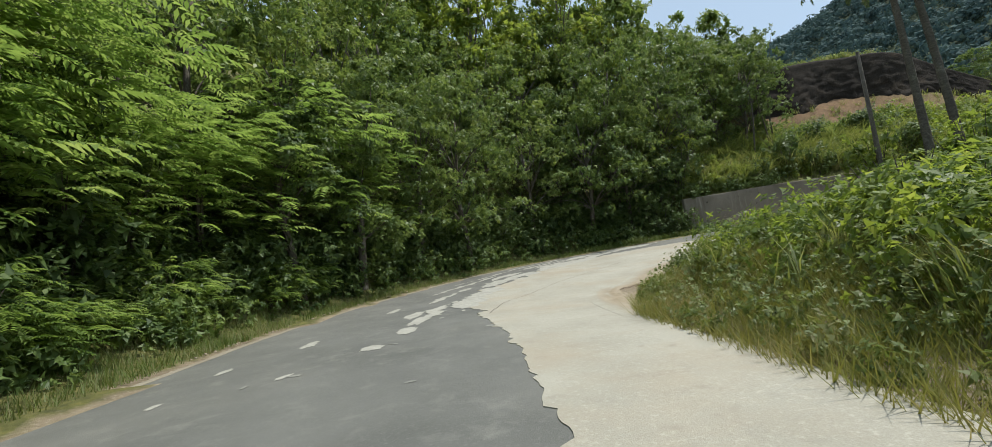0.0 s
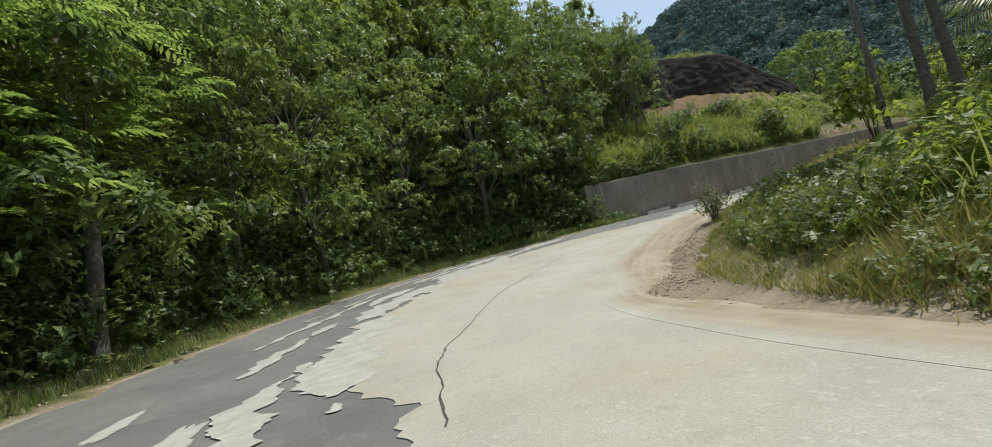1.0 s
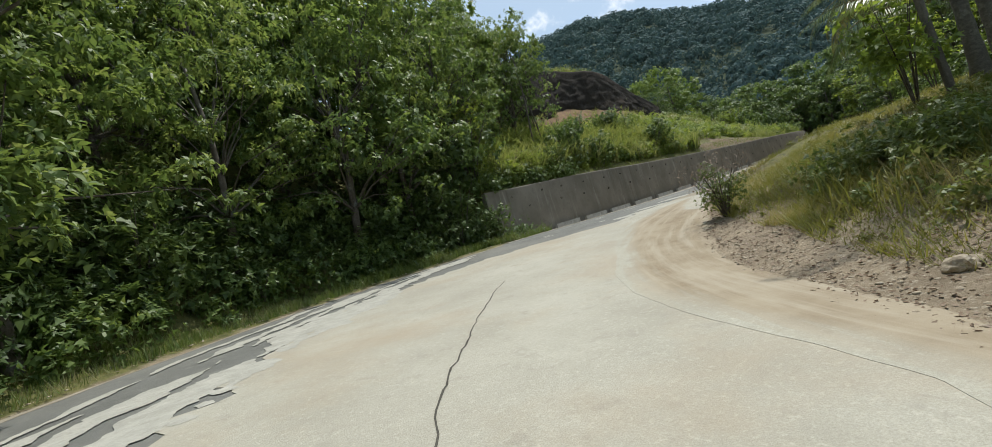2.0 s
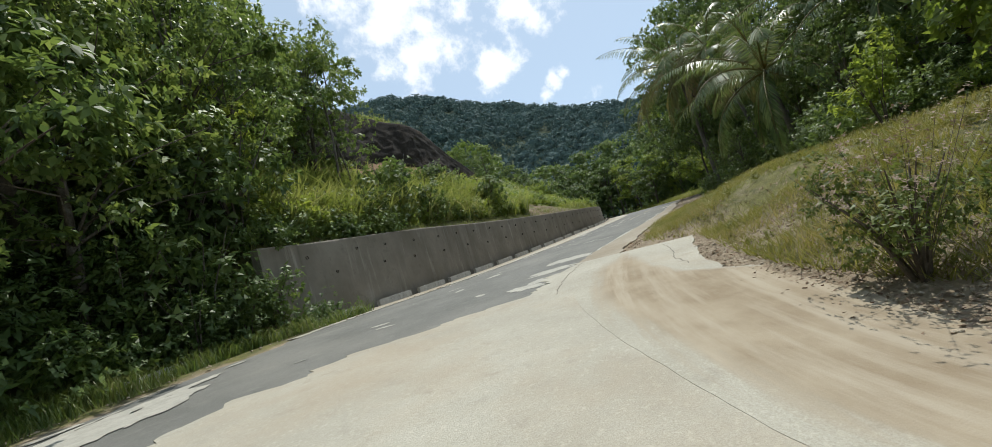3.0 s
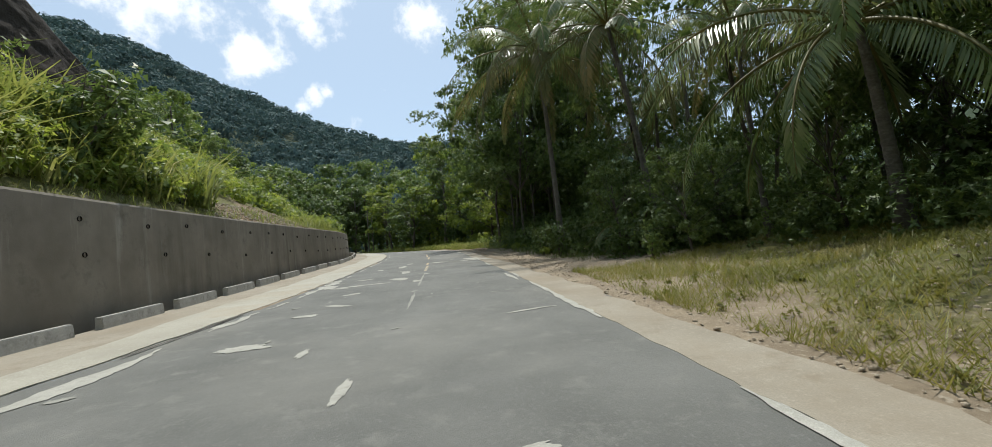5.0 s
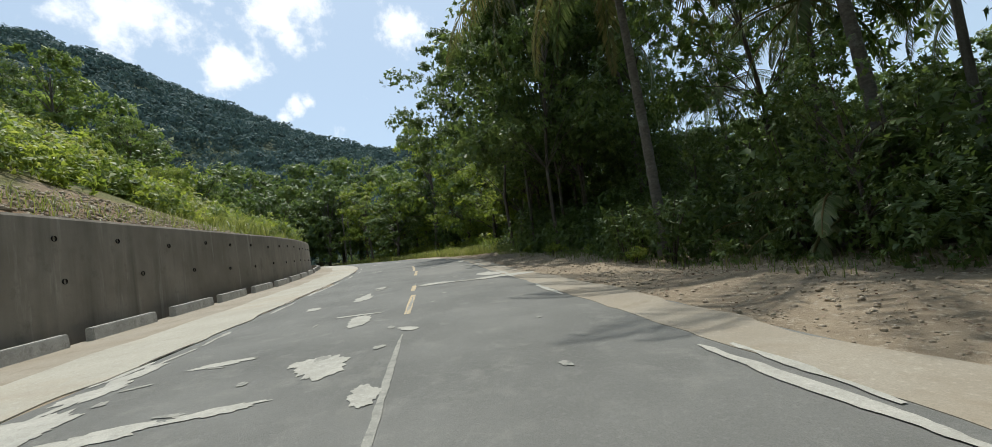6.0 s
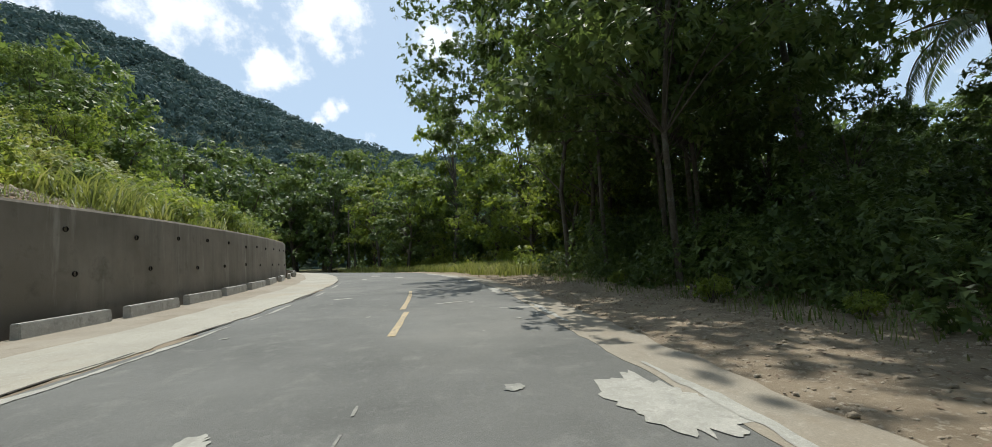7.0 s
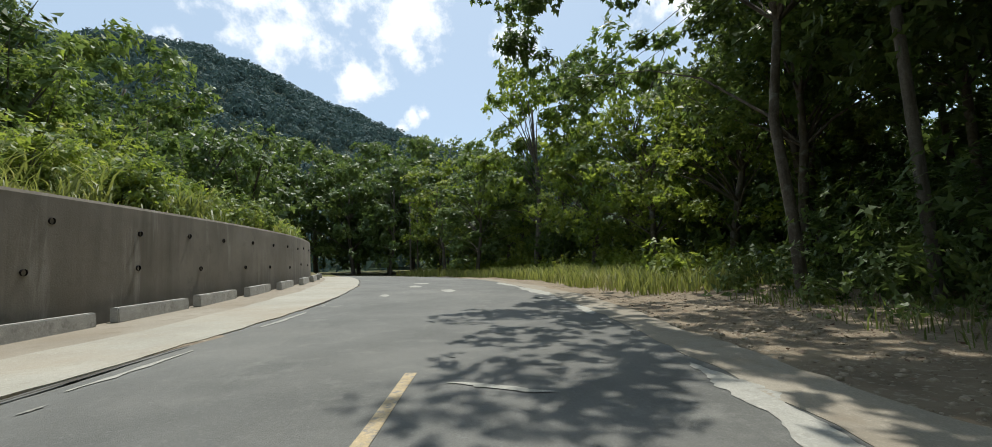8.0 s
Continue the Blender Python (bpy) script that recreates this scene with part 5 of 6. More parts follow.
grass_field("end_weeds", "rank weeds at the near end of the wall", S_WALL0 - 9, S_WALL0 + 2.5, left_of(0.4, 2.0), 9000, (0.15, 0.6), (0.012, 0.03), M_GRASS, 70, (0.3, 1.1))
grass_field("cane_clumps", "tall arching cane clumps behind the wall's top", S_WALL0 + 1, s_at(47, 33.8), above_wall(0.9, 7.5), 7000, (1.2, 2.5), (0.06, 0.12), M_CANE, 71, (0.4, 1.3), clump=0.55)
grass_field("far_cane", "clumps of cane grass on the hillside above the wall", s_at(64, 34.3), S_WALL1, above_wall(0.5, 11, 1.1), 11000, (0.55, 1.4), (0.03, 0.07), M_CANE, 68, (0.35, 1.1), clump=0.5)
grass_field("wall_top_grass", "grass hanging over the wall's top", S_WALL0, S_WALL1, above_wall(0.0, 1.3), 5000, (0.15, 0.5), (0.012, 0.03), M_CANE, 67, (0.4, 1.2))


def undergrowth(name, label, spots, material, seed, leaf, size, per=90):
    """Low leafy growth too dense to tell apart: leaves heaped round many small plants."""
    rng = np.random.default_rng(seed)
    x, y = np.array(spots).T
    z = ground_z(x, y)
    n = len(x)
    k = rng.uniform(*size, n)
    m = max(3, per // 6)
    d = unit(rng.normal(size=(n, m, 3)) * [1, 1, 0.8] + [0, 0, 0.5])
    c = np.stack([x, y, z + k * 0.35], 1)
    tips = c[:, None] + d * (k[:, None] * rng.uniform(0.35, 1.05, (n, m)) ** 0.8)[..., None] * [0.8, 0.8, 0.95]
    tips[..., 2] = np.maximum(tips[..., 2], z[:, None] + 0.04)
    axis = d * [1, 1, 0.7] + [0, 0, 0.3] + rng.normal(size=(n, m, 3)) * 0.3
    L = (leaf * rng.uniform(0.75, 1.3, (n, m)) * (0.85 + 0.15 * k[:, None])).ravel()
    v, f = tufts(rng, tips.reshape(-1, 3), axis.reshape(-1, 3), 6, L, 0.65, slivers)
    tagged(mesh_object(name, v, f, material), label, "plants", kind="stuff")


def sown(count, s0, s1, d_of, seed):
    rng = np.random.default_rng(seed)
    s, u = rng.uniform(s0, s1, count), rng.uniform(0, 1, count)
    x, y = on_road(s, d_of(s, u))
    return np.stack([x, y], 1)


undergrowth("near_weeds", "thick green weeds beside the slab", sown(700, s_at(-1.4, -4), s_at(-1.9, 14), bank_of(0.1, 6.5), 221), M_WEED, 222, 0.085, (0.2, 0.6), 90)
undergrowth("near_shrubs", "yellow-green leafy shrubs on the bank inside the bend", sown(150, s_at(-1.4, -2), s_at(-1.9, 15.5), bank_of(2.2, 8.5), 321), M_LEAF_BRIGHT, 322, 0.13, (0.6, 1.5), 300)
undergrowth("bend_shrubs", "leafy weeds and low shrubs on the bank of the bend", sown(250, s_at(-1.9, 14.5), s_at(8, 30), bank_of(0.9, 8), 343), M_WEED, 344, 0.1, (0.3, 0.8), 200)
undergrowth("near_vines", "green creeping plants on the bank inside the bend", sown(90, s_at(-1.4, -2), s_at(-0.7, 19.5), bank_of(1.6, 8), 323), M_WEED, 324, 0.11, (0.4, 1.1), 240)
grass_field("near_cane", "tall yellow-green grass tufts on the bank", s_at(-1.4, -2), s_at(-0.7, 19), bank_of(1.4, 8), 2600, (0.6, 1.3), (0.014, 0.034), M_CANE, 325, (0.3, 0.95), clump=0.4)
grass_field("near_grass", "thick green grass beside the slab", s_at(-1.4, -4), s_at(-1.9, 14.5), bank_of(-0.15, 6.5), 70000, (0.15, 0.5), (0.01, 0.022), M_DRYGRASS, 223, (0.3, 1.1), short=True)
undergrowth("bank_weeds", "low leafy weeds on the bank inside the bend", sown(900, s_at(-1.9, 12), s_at(41, 33.8), bank_of(0.2, 11), 201), M_DRYGRASS, 202, 0.05, (0.08, 0.26), 84)
undergrowth("slope_plants", "dense leafy plants on the slope above the wall", sown(620, S_WALL0 - 1, S_WALL1, slope_of(0.6, 12), 203), M_LEAF_BRIGHT, 204, 0.16, (0.4, 1.5), 230)
undergrowth("wall_head_shrubs", "mixed leafy shrubs over the wall's first stretch", sown(260, S_WALL0 - 1, s_at(48, 33.8), slope_of(0.8, 12), 215), M_LEAF_MID, 216, 0.15, (0.6, 1.3), 260)
# dark-leaved plants added to stand for the shade between the shrubs
undergrowth("wall_head_shade", "dark-leaved plants put in as shaded gaps in the growth over the wall", sown(150, S_WALL0 - 1, s_at(48, 33.8), slope_of(0.5, 10), 245), M_LEAF_DARK_SHADED, 246, 0.15, (0.6, 1.35), 220)
undergrowth("wall_head_leaves", "yellow-green leafy growth over the wall's first stretch", sown(260, S_WALL0 - 1, s_at(48, 33.8), slope_of(0.7, 10), 235), M_LEAF_BRIGHT, 236, 0.17, (0.6, 1.4), 260)
undergrowth("slope_bright", "yellow-green leafy shrubs below the earth cut", sown(190, s_at(24, 33.5), s_at(62, 34.2), slope_of(1.6, 12), 341), M_LEAF_BRIGHT, 342, 0.26, (0.7, 1.6), 200)
undergrowth("slope_shrubs", "darker shrubs on the slope above the wall", sown(420, S_WALL0 - 1, S_WALL1, slope_of(0.6, 11.5), 205), M_LEAF_MID, 206, 0.16, (0.5, 1.6), 230)
undergrowth("wood_edge_plants", "dark leafy growth at the edge of the wood", sown(330, s_at(44, 33.8), s_at(76, 36), edge_of(0.4, 9), 207), M_LEAF_DARK_SHADED, 208, 0.14, (0.4, 1.5), 190)
undergrowth("wall_end_growth", "rank green growth spilling over the wall's near end", sown(70, S_WALL0 - 1.5, S_WALL0 + 9, above_wall(-0.1, 1.4), 331), M_LEAF_MID, 332, 0.13, (0.6, 1.2), 280)
undergrowth("wall_foot_growth", "dark weeds crowding the foot of the wall's near end", sown(44, S_WALL0 - 5, S_WALL0 + 2.2, left_of(1.3, 2.4), 333), M_LEAF_DARK_SHADED, 334, 0.12, (0.7, 1.5), 300)
undergrowth("mound_vines", "golden green vines over the mound above the wall", sown(150, s_at(60, 34.2), s_at(77, 36.2), above_wall(4.0, 13), 335), M_CANE, 336, 0.17, (0.8, 1.7), 330)
undergrowth("wood_edge_shrubs", "tall dark shrubs filling the edge of the wood", sown(95, s_at(43, 33.8), s_at(72, 35.2), edge_of(2.2, 8.5), 347), M_LEAF_DARK_SHADED, 348, 0.125, (1.4, 2.9), 640)
undergrowth("far_edge_plants", "leafy growth at the edge of the far wood", sown(200, s_at(76, 36), s_at(104, 52), edge_of(0.0, 8), 217), M_LEAF_BRIGHT, 218, 0.2, (0.5, 1.6), 200)
undergrowth("foot_plants", "shaded leafy growth at the hillside's foot", sown(420, s_at(-1.2, -12), s_at(16, 32.8), left_of(1.6, 5.0), 209), M_LEAF_MID, 210, 0.17, (0.5, 1.7), 210)
undergrowth("wood_foot_shrubs", "dark leafy shrubs crowding the foot of the wood", sown(300, s_at(-1.9, 9), s_at(16.5, 32.9), left_of(2.8, 6.0), 309), M_LEAF_DARK_SHADED, 310, 0.2, (1.0, 2.6), 330)
undergrowth("cut_lip_plants", "plants along the top of the earth cut", sown(300, s_at(34, 33.7), s_at(74, 35.6), lip_of(0.6, 4.0), 211), M_LEAF_MID, 212, 0.16, (0.4, 1.1), 130)
grass_field("cut_lip_grass", "grass hanging over the lip of the earth cut", s_at(33, 33.7), s_at(76, 36), lip_of(0.3, 3.2), 15000, (0.4, 1.1), (0.02, 0.05), M_CANE, 326, (0.4, 1.4), clump=0.6)
undergrowth("palm_foot_plants", "dark leafy growth below the palms", sown(260, s_at(24, 33.4), s_at(47, 33.8), right_of(6.5, 14), 213), M_LEAF_DARK_SHADED, 214, 0.12, (0.5, 1.6), 330)

undergrowth("inner_thicket", "dark thicket behind the wood", sown(170, s_at(50, 33.8), s_at(112, 66), right_of(20, 44), 231), M_LEAF_DARK_SHADED, 232, 0.3, (1.2, 2.6), 130)


def litter(count, s0, s1, d_of, seed):
    """Dry fallen leaves lying flat on the bare shoulder, thickest towards the wood."""
    rng = np.random.default_rng(seed)
    s, u = rng.uniform(s0, s1, count), rng.uniform(0, 1, count)
    x, y = on_road(s, d_of(s, u))
    base = np.stack([x, y, ground_z(x, y) + 0.012], 1)
    a = rng.uniform(0, 2 * np.pi, count)
    way = np.stack([np.cos(a), np.sin(a), rng.uniform(-0.05, 0.3, count)], 1)
    up = unit(np.array([0, 0, 1.0]) + rng.normal(size=(count, 3)) * 0.3)
    L = rng.uniform(0.03, 0.085, count)
    v, f = leaves(base, way, up, L, L * 0.5, -0.15)
    tagged(mesh_object("leaf_litter", v, f, M_LITTER), "dry brown leaves strewn on the bare shoulder", "leaves", kind="stuff")


litter(15000, s_at(-1.2, 18), s_at(25, 33.5), bank_of(-1.2, 2.2), 247)
litter(11000, s_at(38, 33.7), s_at(80, 37), right_of(8.0, 0.3, 1.6), 241)


# ---------------------------------------------------------------- mountain and far woods
RIDGE = [(-60, 9.0), (-30, 11.0), (-10, 13.5), (0, 14.2), (6, 14.4), (12, 15.4), (17, 17.4), (22, 19.3), (26, 20.5), (30, 22.2), (35, 23.4), (39, 24.1), (42, 23.6), (45, 23.4), (50, 21.4), (54, 20.3), (60, 18.5), (75, 15), (110, 12), (150, 9)]
HUB = np.array([38.0, 33.0, 5.0])


def mountain_z(az, r):
    """Height over the hub: rises in a hollow curve to the ridge, with spurs and gullies, then falls away."""
    el = np.interp(az, [a for a, _ in RIDGE], [e for _, e in RIDGE])
    R = 880 + 60 * np.sin(np.radians(az * 5))
    peak = R * np.tan(np.radians(el)) - 11
    u = np.clip((r - 105) / (R - 105), 0, None)
    spur = np.array([noise.fractal((a * 0.07, q * 0.0035, 1.5), 0.8, 2.1, 4) for a, q in zip(az, r)])
    rise = np.where(u < 1, 0.35 * u + 0.65 * ease(u) * u**0.15, 1 - 0.5 * np.maximum(u - 1, 0) ** 1.2)
    return peak * rise + spur * 45 * np.clip(u, 0, 1) * np.clip(1.15 - u, 0.04, 1) - 4 * (u <= 0)


def build_mountain():
    az, r = np.linspace(-60, 150, 160), np.r_[np.linspace(100, 960, 90), 1020, 1100, 1250]
    A, R = np.meshgrid(az, r)
    z = mountain_z(A.ravel(), R.ravel())
    x, y = HUB[0] + R.ravel() * np.cos(np.radians(A.ravel())), HUB[1] + R.ravel() * np.sin(np.radians(A.ravel()))
    n = len(az)
    i = np.arange(len(r) - 1)[:, None] * n + np.arange(n - 1)[None]
    f = np.stack([i, i + 1, i + n + 1, i + n], -1).reshape(-1, 4)
    ob = mesh_object("backdrop_mountain", np.stack([x, y, z + HUB[2]], 1), f[:, ::-1], surface("mountain_soil", (0.02, 0.035, 0.014), (0.04, 0.06, 0.022), 0.05, rough=0.95, bump=0.5, bump_scale=0.6, depth=0.6), smooth=True)
    tagged(ob, "forested green mountain slope under the sky", "mountain", kind="structure")
    rng = np.random.default_rng(77)
    n = 6200
    a = np.where(rng.uniform(size=n) < 0.85, rng.uniform(-4, 64, n), rng.uniform(-50, 120, n))
    r = 112 + (960 - 112) * rng.uniform(size=n) ** 0.8
    zc = mountain_z(a, r) + HUB[2]
    x, y = HUB[0] + r * np.cos(np.radians(a)), HUB[1] + r * np.sin(np.radians(a))
    per = 64
    size = rng.uniform(0.55, 1.3, n) ** 1.3 * (4.2 + 5.0 * (r / 900))
    c = np.stack([x, y, zc + size * rng.uniform(0.6, 1.2, n)], 1)
    d = unit(rng.normal(size=(n, per, 3)) + [0, 0, 0.45])
    base = c[:, None] + d * size[:, None, None] * rng.uniform(0.7, 1.0, (n, per, 1)) * [1, 1, 0.8]
    way = unit(np.cross(d, rng.normal(size=(n, per, 3))) + d * 0.25)
    L = (size[:, None] * rng.uniform(0.2, 0.46, (n, per))).ravel()
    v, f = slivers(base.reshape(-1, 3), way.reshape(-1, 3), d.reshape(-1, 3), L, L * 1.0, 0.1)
    tagged(mesh_object("far_woods", v, f, M_FARWOOD_HAZED), "dense forest covering the far mountain, haze mixed into its green", "forest", kind="stuff")


build_mountain()


# ---------------------------------------------------------------- poles and wires
def pole(x, y, height, label, r=0.11, lean=(0, 0), arm=True):
    z = float(ground_z(x, y)[0]) - 0.3
    ob = new("utility_pole")
    ob.location = (x, y, z)
    v, f = tube([(0, 0, 0), (lean[0] * 0.5, lean[1] * 0.5, height * 0.5), (lean[0], lean[1], height)], [r, r * 0.9, r * 0.75], 10)
    mesh_object("post", v, f, M_WOODPOLE, ob, smooth=True)
    if arm:
        bm = bmesh.new()
        bmesh.ops.create_cube(bm, size=1, matrix=Matrix.Translation((lean[0], lean[1], height - 0.5)) @ Matrix.Diagonal((0.1, 1.5, 0.1, 1)))
        bmesh.ops.bevel(bm, geom=bm.edges[:], offset=0.01, segments=1, affect="EDGES")
        arm_ob = part("crossarm", bm, M_WOODPOLE, ob)
        for o in (-0.6, 0.0, 0.6):
            v, f = tube([(lean[0], lean[1] + o, height - 0.45), (lean[0], lean[1] + o, height - 0.34), (lean[0], lean[1] + o, height - 0.28)], [0.03, 0.05, 0.025], 8)
            mesh_object("insulator", v, f, M_KERB, arm_ob)
    tagged(ob, label, "utility pole", "utility poles beside the road")
    return Vector((x + lean[0], y + lean[1], z + height))


def wire(a, b, sag, r=0.012):
    u = np.linspace(0, 1, 16)
    p = np.outer(1 - u, a) + np.outer(u, b)
    p[:, 2] -= sag * 4 * u * (1 - u)
    v, f = tube(p, np.full(16, r), 4)
    tagged(mesh_object("cable", v, f, M_WIRE), "thin black overhead cable between poles", "cable", "overhead cables")


tops = [pole(47.5, 20.1, 10.5, "weathered wooden utility pole with a crossarm"), pole(71.1, 25.9, 9.5, "grey wooden utility pole at the wood's edge"),
        pole(112.5, 47.4, 9.2, "slim utility pole at the far bend"), pole(113.4, 46.8, 8.6, "slim grey post at the far bend", arm=False)]
pole(17.7, 19.8, 7.0, "thin dark wooden post leaning in the grass", 0.1, (0.1, 0.15), False)
for o in (-0.6, 0.0, 0.6):
    w = Vector((0, o, -0.28))
    wire(tops[0] + w, tops[1] + w, 0.5)
    wire(tops[1] + w, tops[2] + w, 1.2)
    wire(Vector((10, 8, 12)) + w, tops[0] + w, 0.8)

# ---------------------------------------------------------------- road patches, line, stones
rng = np.random.default_rng(91)
def patch(x, y, lx, ly, seed):
    s, d = to_road(x, y)
    blot("cement_patch", float(s[0]), float(d[0]), lx, ly, seed, M_PATCH)


# small worn patches scattered on the asphalt
for n, (x, y, lx, ly) in enumerate(((53.9, 31.2, 1.6, 0.7), (53.6, 34.7, 0.5, 0.35), (22.4, 33.9, 1.1, 0.35), (19.4, 33.6, 0.7, 0.2), (43.0, 33.6, 0.55, 0.28), (44.6, 34.6, 0.3, 0.25), (29.5, 32.0, 0.25, 0.8), (34, 35.6, 0.4, 0.7), (47.5, 34.4, 1.1, 0.4),
                                   (28.6, 31.0, 0.2, 0.9), (62, 33.0, 0.15, 0.8), (64.5, 36.3, 0.25, 0.5), (60.3, 31.6, 0.2, 1.0), (78, 36.4, 1.4, 0.4), (76, 38, 0.9, 0.3), (80.5, 38.2, 1.6, 0.5), (83, 38.6, 1.0, 0.6),
                                   (-3.9, 16.6, 1.2, 0.3), (-4.6, 10.8, 0.9, 0.3), (-5.3, 8.6, 0.5, 0.2), (-2.4, 13.2, 1.8, 0.5), (-2.8, 15.0, 1.6, 0.45), (-2.3, 11.4, 1.0, 0.5), (-2.6, 9.3, 0.5, 0.5), (-3.6, 7.4, 0.35, 0.18), (-5.0, 6.4, 0.3, 0.12))):
    patch(x, y, lx, ly, 3.1 + n * 1.37)
# torn edge of the slab: long broken streaks beside it
for n, (x0, y0, x1, y1, d0, d1, w) in enumerate(((-1.9, 10.5, 12, 31.8, -1.1, 2.4, 1.3), (-1.9, 13.5, 13, 32, 0.1, 3.1, 0.9), (-1.5, 16, 14, 32.4, 1.4, 3.7, 0.7), (-0.7, 19, 15, 32.6, 2.6, 4.1, 0.6), (0.8, 22, 12, 31.8, 3.4, 4.5, 0.5))):
    a, b = s_at(x0, y0), s_at(x1, y1)
    smear("cement_streak", a, b, ([a, b], [d0, d1]), w, 11.0 + 3.7 * n, M_PATCH, 0.0155 + 0.0006 * n)
# broken band of cement across the left lane, and the band across the right lane
for n, (x, y, lx, ly) in enumerate(((43.5, 36.7, 1.1, 0.7), (44.7, 36.9, 0.8, 0.5), (43.0, 35.8, 0.35, 0.9), (44.4, 34.3, 1.0, 0.55), (43.2, 34.9, 0.22, 0.8), (45.6, 37.2, 1.2, 0.25), (42.7, 36.3, 0.3, 0.7), (48.2, 34.5, 0.15, 0.9), (51.2, 34.9, 1.5, 0.4), (50.2, 35.9, 0.6, 0.35), (46.0, 33.4, 0.3, 0.3),
                                   (31.3, 33.5, 0.9, 0.12), (36.9, 35.5, 0.35, 0.5), (38.2, 35.2, 0.3, 0.7), (45.3, 35.8, 0.25, 0.8), (35.0, 30.9, 0.12, 0.9), (66.0, 33.6, 0.12, 0.8), (33.2, 34.4, 0.5, 0.12), (40.5, 35.3, 0.4, 0.5),
                                   (21.1, 30.3, 0.6, 1.3), (16.8, 30.0, 0.8, 0.8), (18.6, 30.2, 0.5, 1.0), (20.4, 34.5, 0.9, 0.12), (23.8, 34.4, 0.8, 0.12), (15.5, 33.4, 0.3, 0.45), (15.1, 32.8, 0.2, 0.45), (17.0, 31.4, 0.3, 0.3))):
    patch(x, y, lx, ly, 71.3 + n * 1.9)


def band(s, d0, d1, width, seed, material, lift):
    """A ragged band of cement laid across the lane."""
    d = np.linspace(d0, d1, 60)
    w = width * np.clip(0.75 + np.array([0.8 * noise.noise((v * 0.9, seed, 1.3)) + 0.3 * noise.fractal((v * 4.0, seed, 2.1), 0.7, 2.2, 4) for v in d]), 0.15, 1.6)
    w = w * np.sqrt(np.clip(np.minimum(np.arange(60), np.arange(59, -1, -1)) / 9, 0.02, 1))
    mid = s + np.array([0.5 * noise.noise((v * 0.6, seed, 5.1)) for v in d])
    x0, y0 = on_road(mid - w / 2, d)
    x1, y1 = on_road(mid + w / 2, d)
    v = np.concatenate([np.stack([x0, y0, road_z(mid - w / 2, d) + lift], 1), np.stack([x1, y1, road_z(mid + w / 2, d) + lift], 1)])
    mesh_object("cement_patch", v, [(i, i + 1, 61 + i, 60 + i) for i in range(59)], material, road)


band(s_at(52.6, 33.9), -0.3, -3.9, 0.9, 5.0, M_PATCH, 0.0125)
# pale seam along the middle, and dusty cement along the far shoulder and the gutter
smear("joint", s_at(24, 33.5), s_at(88, 40), ([s_at(24, 33.5), s_at(46, 33.8), s_at(88, 40)], [4.02, 3.4, 3.3]), 0.07, 67.0, M_CRACK, 0.0235, 0.04)
smear("seam", s_at(36, 33.7), s_at(57, 34), ([s_at(36, 33.7), s_at(57, 34)], [-0.4, -0.25]), 0.08, 63.0, M_WORN, 0.0072, 0.03)
smear("cement_streak", s_at(40, 33.8), s_at(64, 34.3), ([s_at(40, 33.8), s_at(64, 34.3)], [-3.4, -2.95]), 0.16, 41.0, M_PATCH, 0.0105, 0.08)
smear("cement_streak", s_at(22, 33.4), s_at(44, 33.8), ([s_at(22, 33.4), s_at(44, 33.8)], [-3.82, -3.6]), 0.17, 43.0, M_PATCH, 0.0105, 0.05)
smear("cement_streak", s_at(24, 33.5), s_at(46, 33.8), ([s_at(24, 33.5), s_at(46, 33.8)], [3.7, 3.1]), 0.4, 51.0, M_PATCH, 0.0085, 0.15)
smear("cement_streak", s_at(46, 33.8), s_at(74, 35.5), ([s_at(46, 33.8), s_at(74, 35.5)], [3.15, 3.1]), 0.16, 53.0, M_PATCH, 0.0085, 0.08)
smear("cement_streak", s_at(64, 34.4), s_at(84, 38.5), ([s_at(64, 34.4), s_at(84, 38.5)], [-2.75, -3.1]), 0.5, 57.0, M_PATCH, 0.006, 0.15)
band(S_END + 2.5, -2.3, -3.78, 2.2, 14.6, M_PATCH, 0.0048)
band(S_END - 0.2, -2.5, -3.95, 0.8, 19.3, M_PATCH, 0.0054)
band(S_END - 1.9, -2.9, -3.95, 1.0, 23.3, M_PATCH, 0.006)
for k in range(6):
    blot("cement_patch", s_at(44.2, 34) + rng.normal() * 1.1, rng.uniform(-0.3, 3.0), rng.uniform(0.06, 0.25), rng.uniform(0.06, 0.3), 160 + k * 1.93, M_WORN, 0.009 + 0.00012 * k)
for k in range(60):
    s = rng.uniform(s_at(-1.9, 4), s_at(80, 37))
    blot("cement_patch", s, rng.uniform(-2.8, 3.0), rng.uniform(0.05, 0.3), rng.uniform(0.05, 0.25), 260 + k * 1.71, M_WORN, 0.009)


def dash(s0, s1, d, w, material, name="centre_line"):
    q = np.linspace(s0, s1, 8)
    ob = ribbon(name, q, d - w / 2 + jag(q, 0.3, 0.015, 2.0), d + w / 2 + jag(q, 0.3, 0.015, 4.0), 0.006, material, 2, 0.004, road)
    return ob


for a, b, d in ((57.5, 60.4, -0.18), (61.0, 66.4, -0.05), (47.5, 50.6, -0.3), (51.4, 53.0, -0.25)):
    dash(s_at(a, 34), s_at(b, 34.4), d, 0.12, M_PAINT)


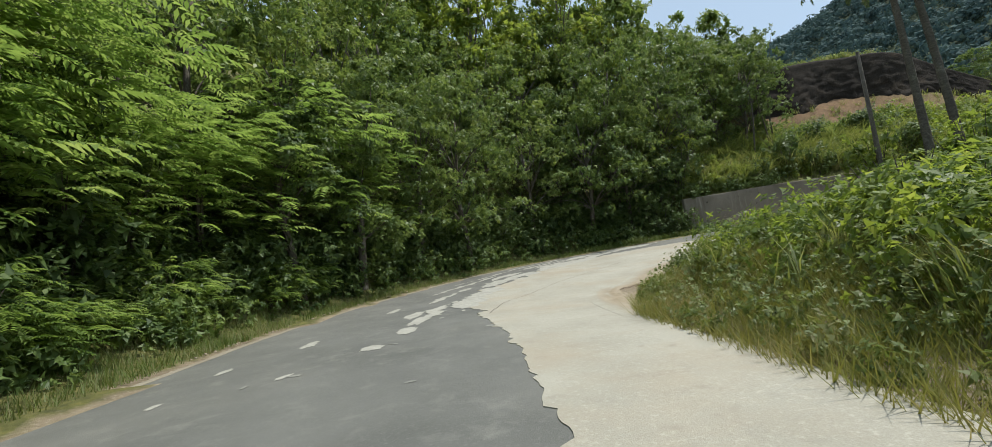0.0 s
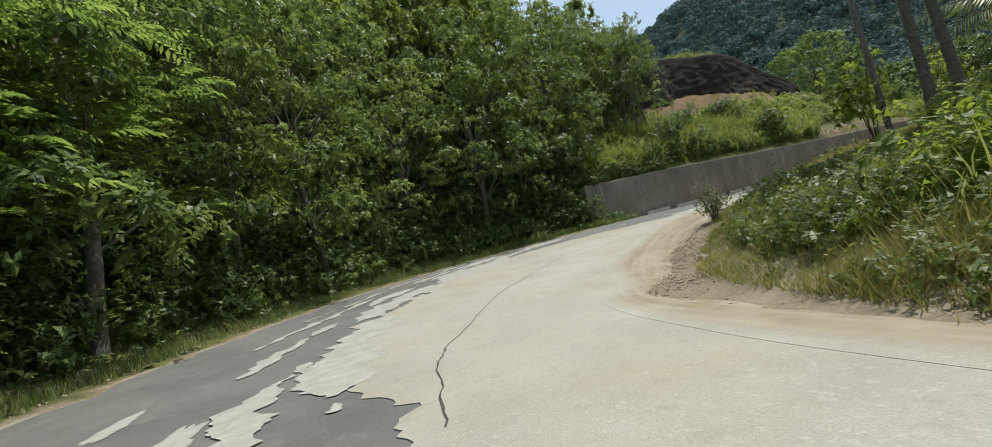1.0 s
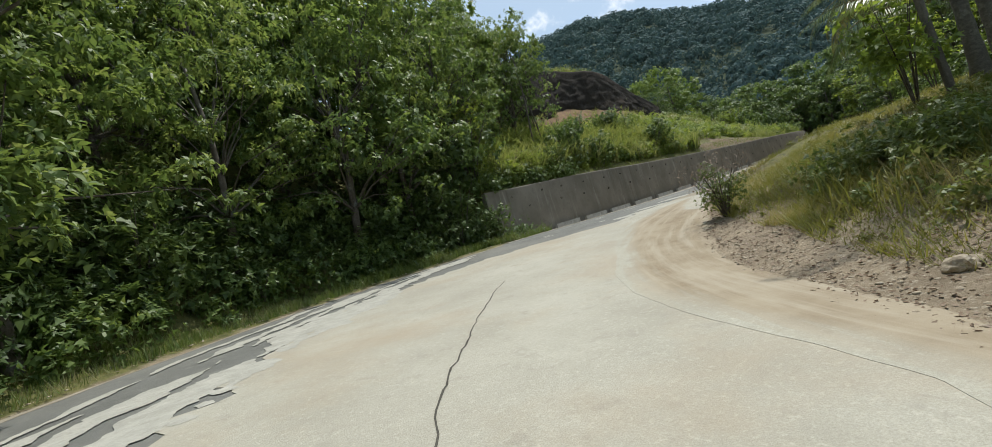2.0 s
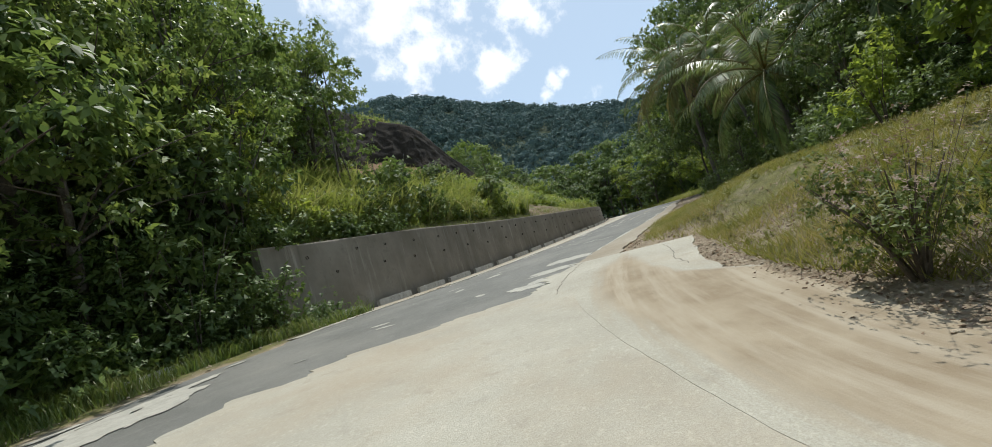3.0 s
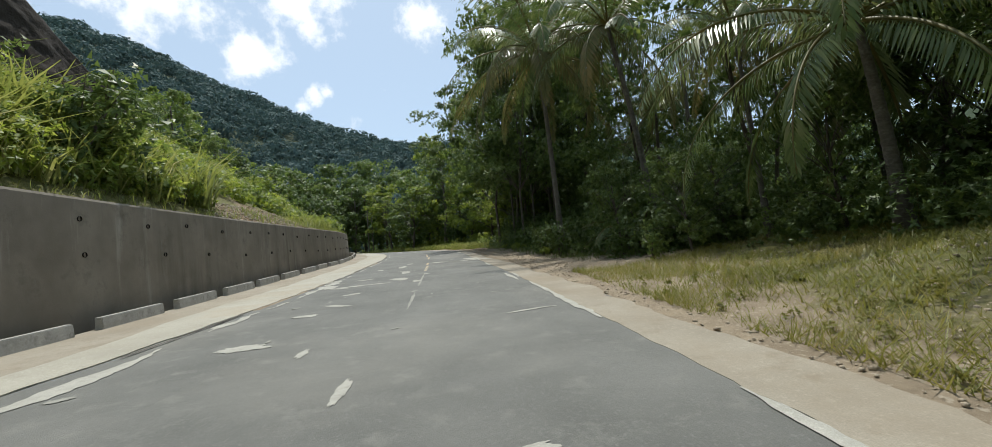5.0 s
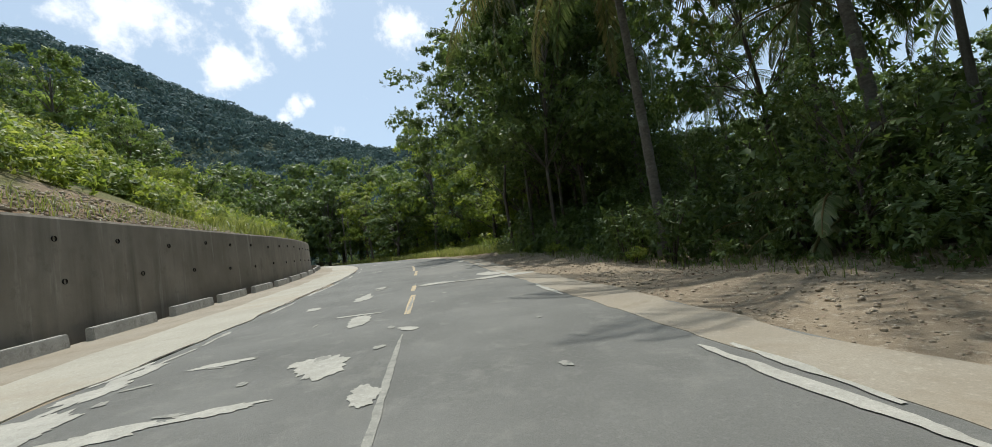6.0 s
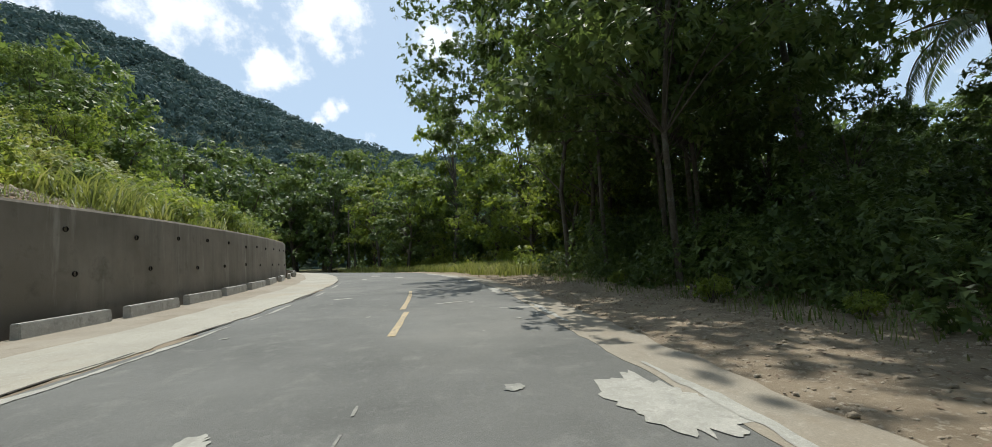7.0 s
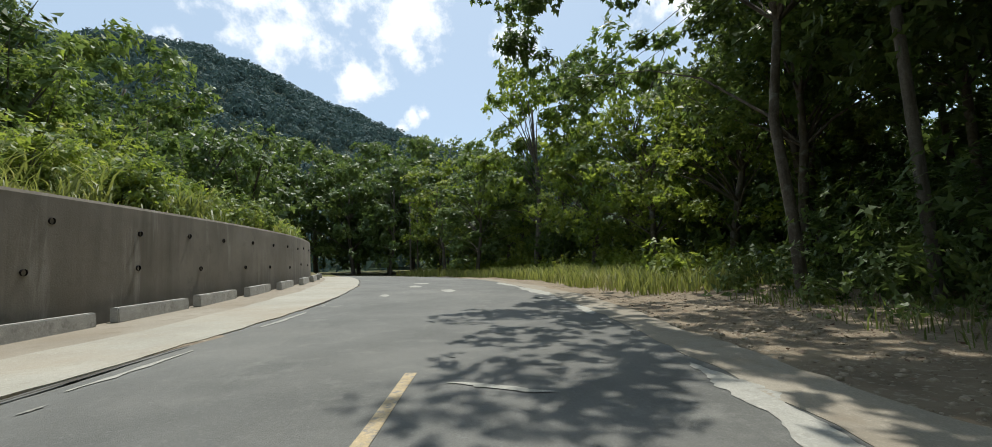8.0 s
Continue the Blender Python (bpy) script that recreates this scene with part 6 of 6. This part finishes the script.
def stones(name, label, count, s0, s1, d0, d1, size, seed):
    rng = np.random.default_rng(seed)
    ico = [(0, 0, 1), (0.894, 0, 0.447), (0.276, 0.851, 0.447), (-0.724, 0.526, 0.447), (-0.724, -0.526, 0.447), (0.276, -0.851, 0.447), (0.8, 0, -0.4), (0.25, 0.8, -0.4), (-0.65, 0.5, -0.4), (-0.65, -0.5, -0.4), (0.25, -0.8, -0.4)]
    tri = [(0, i, i % 5 + 1) for i in range(1, 6)]
    tri += [(i, i + 5, i % 5 + 1) for i in range(1, 6)] + [(i % 5 + 1, i + 5, i % 5 + 6) for i in range(1, 6)]
    unit_v = np.array(ico)
    s = rng.uniform(s0, s1, count)
    d = rng.uniform(d0, d1, count) - np.where(d1 < 0, col(s, 5) + apron(s), -col(s, 4))
    x, y = on_road(s, d)
    z = ground_z(x, y)
    k = size[0] + (size[1] * 1.25 - size[0]) * rng.uniform(0, 1, count) ** 3.5
    v = unit_v[None] * rng.uniform(0.7, 1.2, (count, 11, 1)) * k[:, None, None] * rng.uniform(0.7, 1.3, (count, 1, 3)) * [1, 1, 0.6]
    v += np.stack([x, y, z + 0.1 * k], 1)[:, None]
    f = np.arange(count)[:, None, None] * 11 + np.array(tri)[None]
    tagged(mesh_object(name, v.reshape(-1, 3), f.reshape(-1, 3), M_STONE), label, "stones", kind="stuff")


stones("gravel", "loose stones on the bare shoulder", 9000, s_at(26, 33.6), s_at(74, 35), -5.8, -0.1, (0.012, 0.045), 101)
stones("bend_gravel", "loose stones on the bare earth inside the bend", 3600, s_at(-1.9, 10), s_at(26, 33.5), -1.5, 0.15, (0.012, 0.045), 102)
stones("bank_rubble", "broken stones along the foot of the bank", 3000, s_at(-1.9, 13), s_at(24, 33.5), -1.8, -0.1, (0.012, 0.04), 104)
stones("coping_rubble", "brown rubble lying behind the wall's top", 3200, s_at(46, 33.8), s_at(70, 35), 4.2, 6.2, (0.025, 0.09), 105)
stones("wall_rubble", "small rubble in the gap below the wall", 1500, s_at(14, 32), s_at(92, 42), 1.7, 3.2, (0.015, 0.045), 103)


def rock(x, y, r, seed, label):
    bm = bmesh.new()
    bmesh.ops.create_icosphere(bm, subdivisions=3, radius=r)
    for v in bm.verts:
        v.co *= 1 + 0.35 * noise.fractal(v.co / r * 0.9 + Vector((seed, 0, 0)), 0.8, 2.0, 4)
        v.co.z *= 0.65
    me = bpy.data.meshes.new("rock")
    bm.to_mesh(me)
    bm.free()
    me.materials.append(M_STONE)
    ob = new("rock", me)
    ob.matrix_basis = pose(x, y, float(ground_z(x, y)[0]) + 0.25 * r, 0, 0, seed * 50)
    tagged(ob, label, "rock", "rocks by the road")


rock(3.35, 10.5, 0.16, 1.0, "pale weathered rock at the grass edge")
rock(4.4, 9.4, 0.18, 2.0, "grey rock half hidden in grass")
rock(7.6, 18.8, 0.15, 3.0, "pale brown rock on bare earth")
rock(8.6, 18.0, 0.1, 4.0, "small rock on bare earth")
rock(18.0, 39.2, 0.16, 5.0, "small grey rock beside the wall's foot")


def crack(points, width, seed):
    """A thin broken line in the slab, as a sunken dark sliver."""
    p = []
    for (x0, y0), (x1, y1) in zip(points[:-1], points[1:]):
        for u in np.linspace(0, 1, 14, endpoint=False):
            p.append((x0 + (x1 - x0) * u, y0 + (y1 - y0) * u))
    p = np.array(p)
    k = np.arange(len(p))
    p += np.stack([jag(k, 4.0, 0.05, seed), jag(k, 4.0, 0.05, seed + 3)], 1)
    s, d = to_road(p[:, 0], p[:, 1])
    t = unit(np.gradient(p, axis=0))
    side = np.stack([-t[:, 1], t[:, 0]], 1) * (width * (0.6 + 0.8 * np.abs(jag(k, 3.0, 1.0, seed + 7))))[:, None]
    z = road_z(s, d) + 0.018
    v = np.concatenate([np.c_[p - side, z], np.c_[p + side, z]])
    n = len(p)
    mesh_object("crack", v, [(i, i + 1, n + i + 1, n + i) for i in range(n - 1)], M_CRACK, slab)


crack([(-0.3, 13.2), (0.08, 15.6), (0.42, 16.6), (1.96, 19.82), (3.2, 21.9), (4.2, 23.05), (5.2, 24.3), (6.9, 26.1), (7.9, 27.0)], 0.013, 1.0)
crack([(15.2, 28.65), (16.9, 29.04), (18.3, 29.2), (19.2, 29.27)], 0.007, 5.0)
crack([(18.95, 27.1), (17.8, 26.75), (16.8, 26.65), (16.0, 26.3)], 0.007, 8.0)
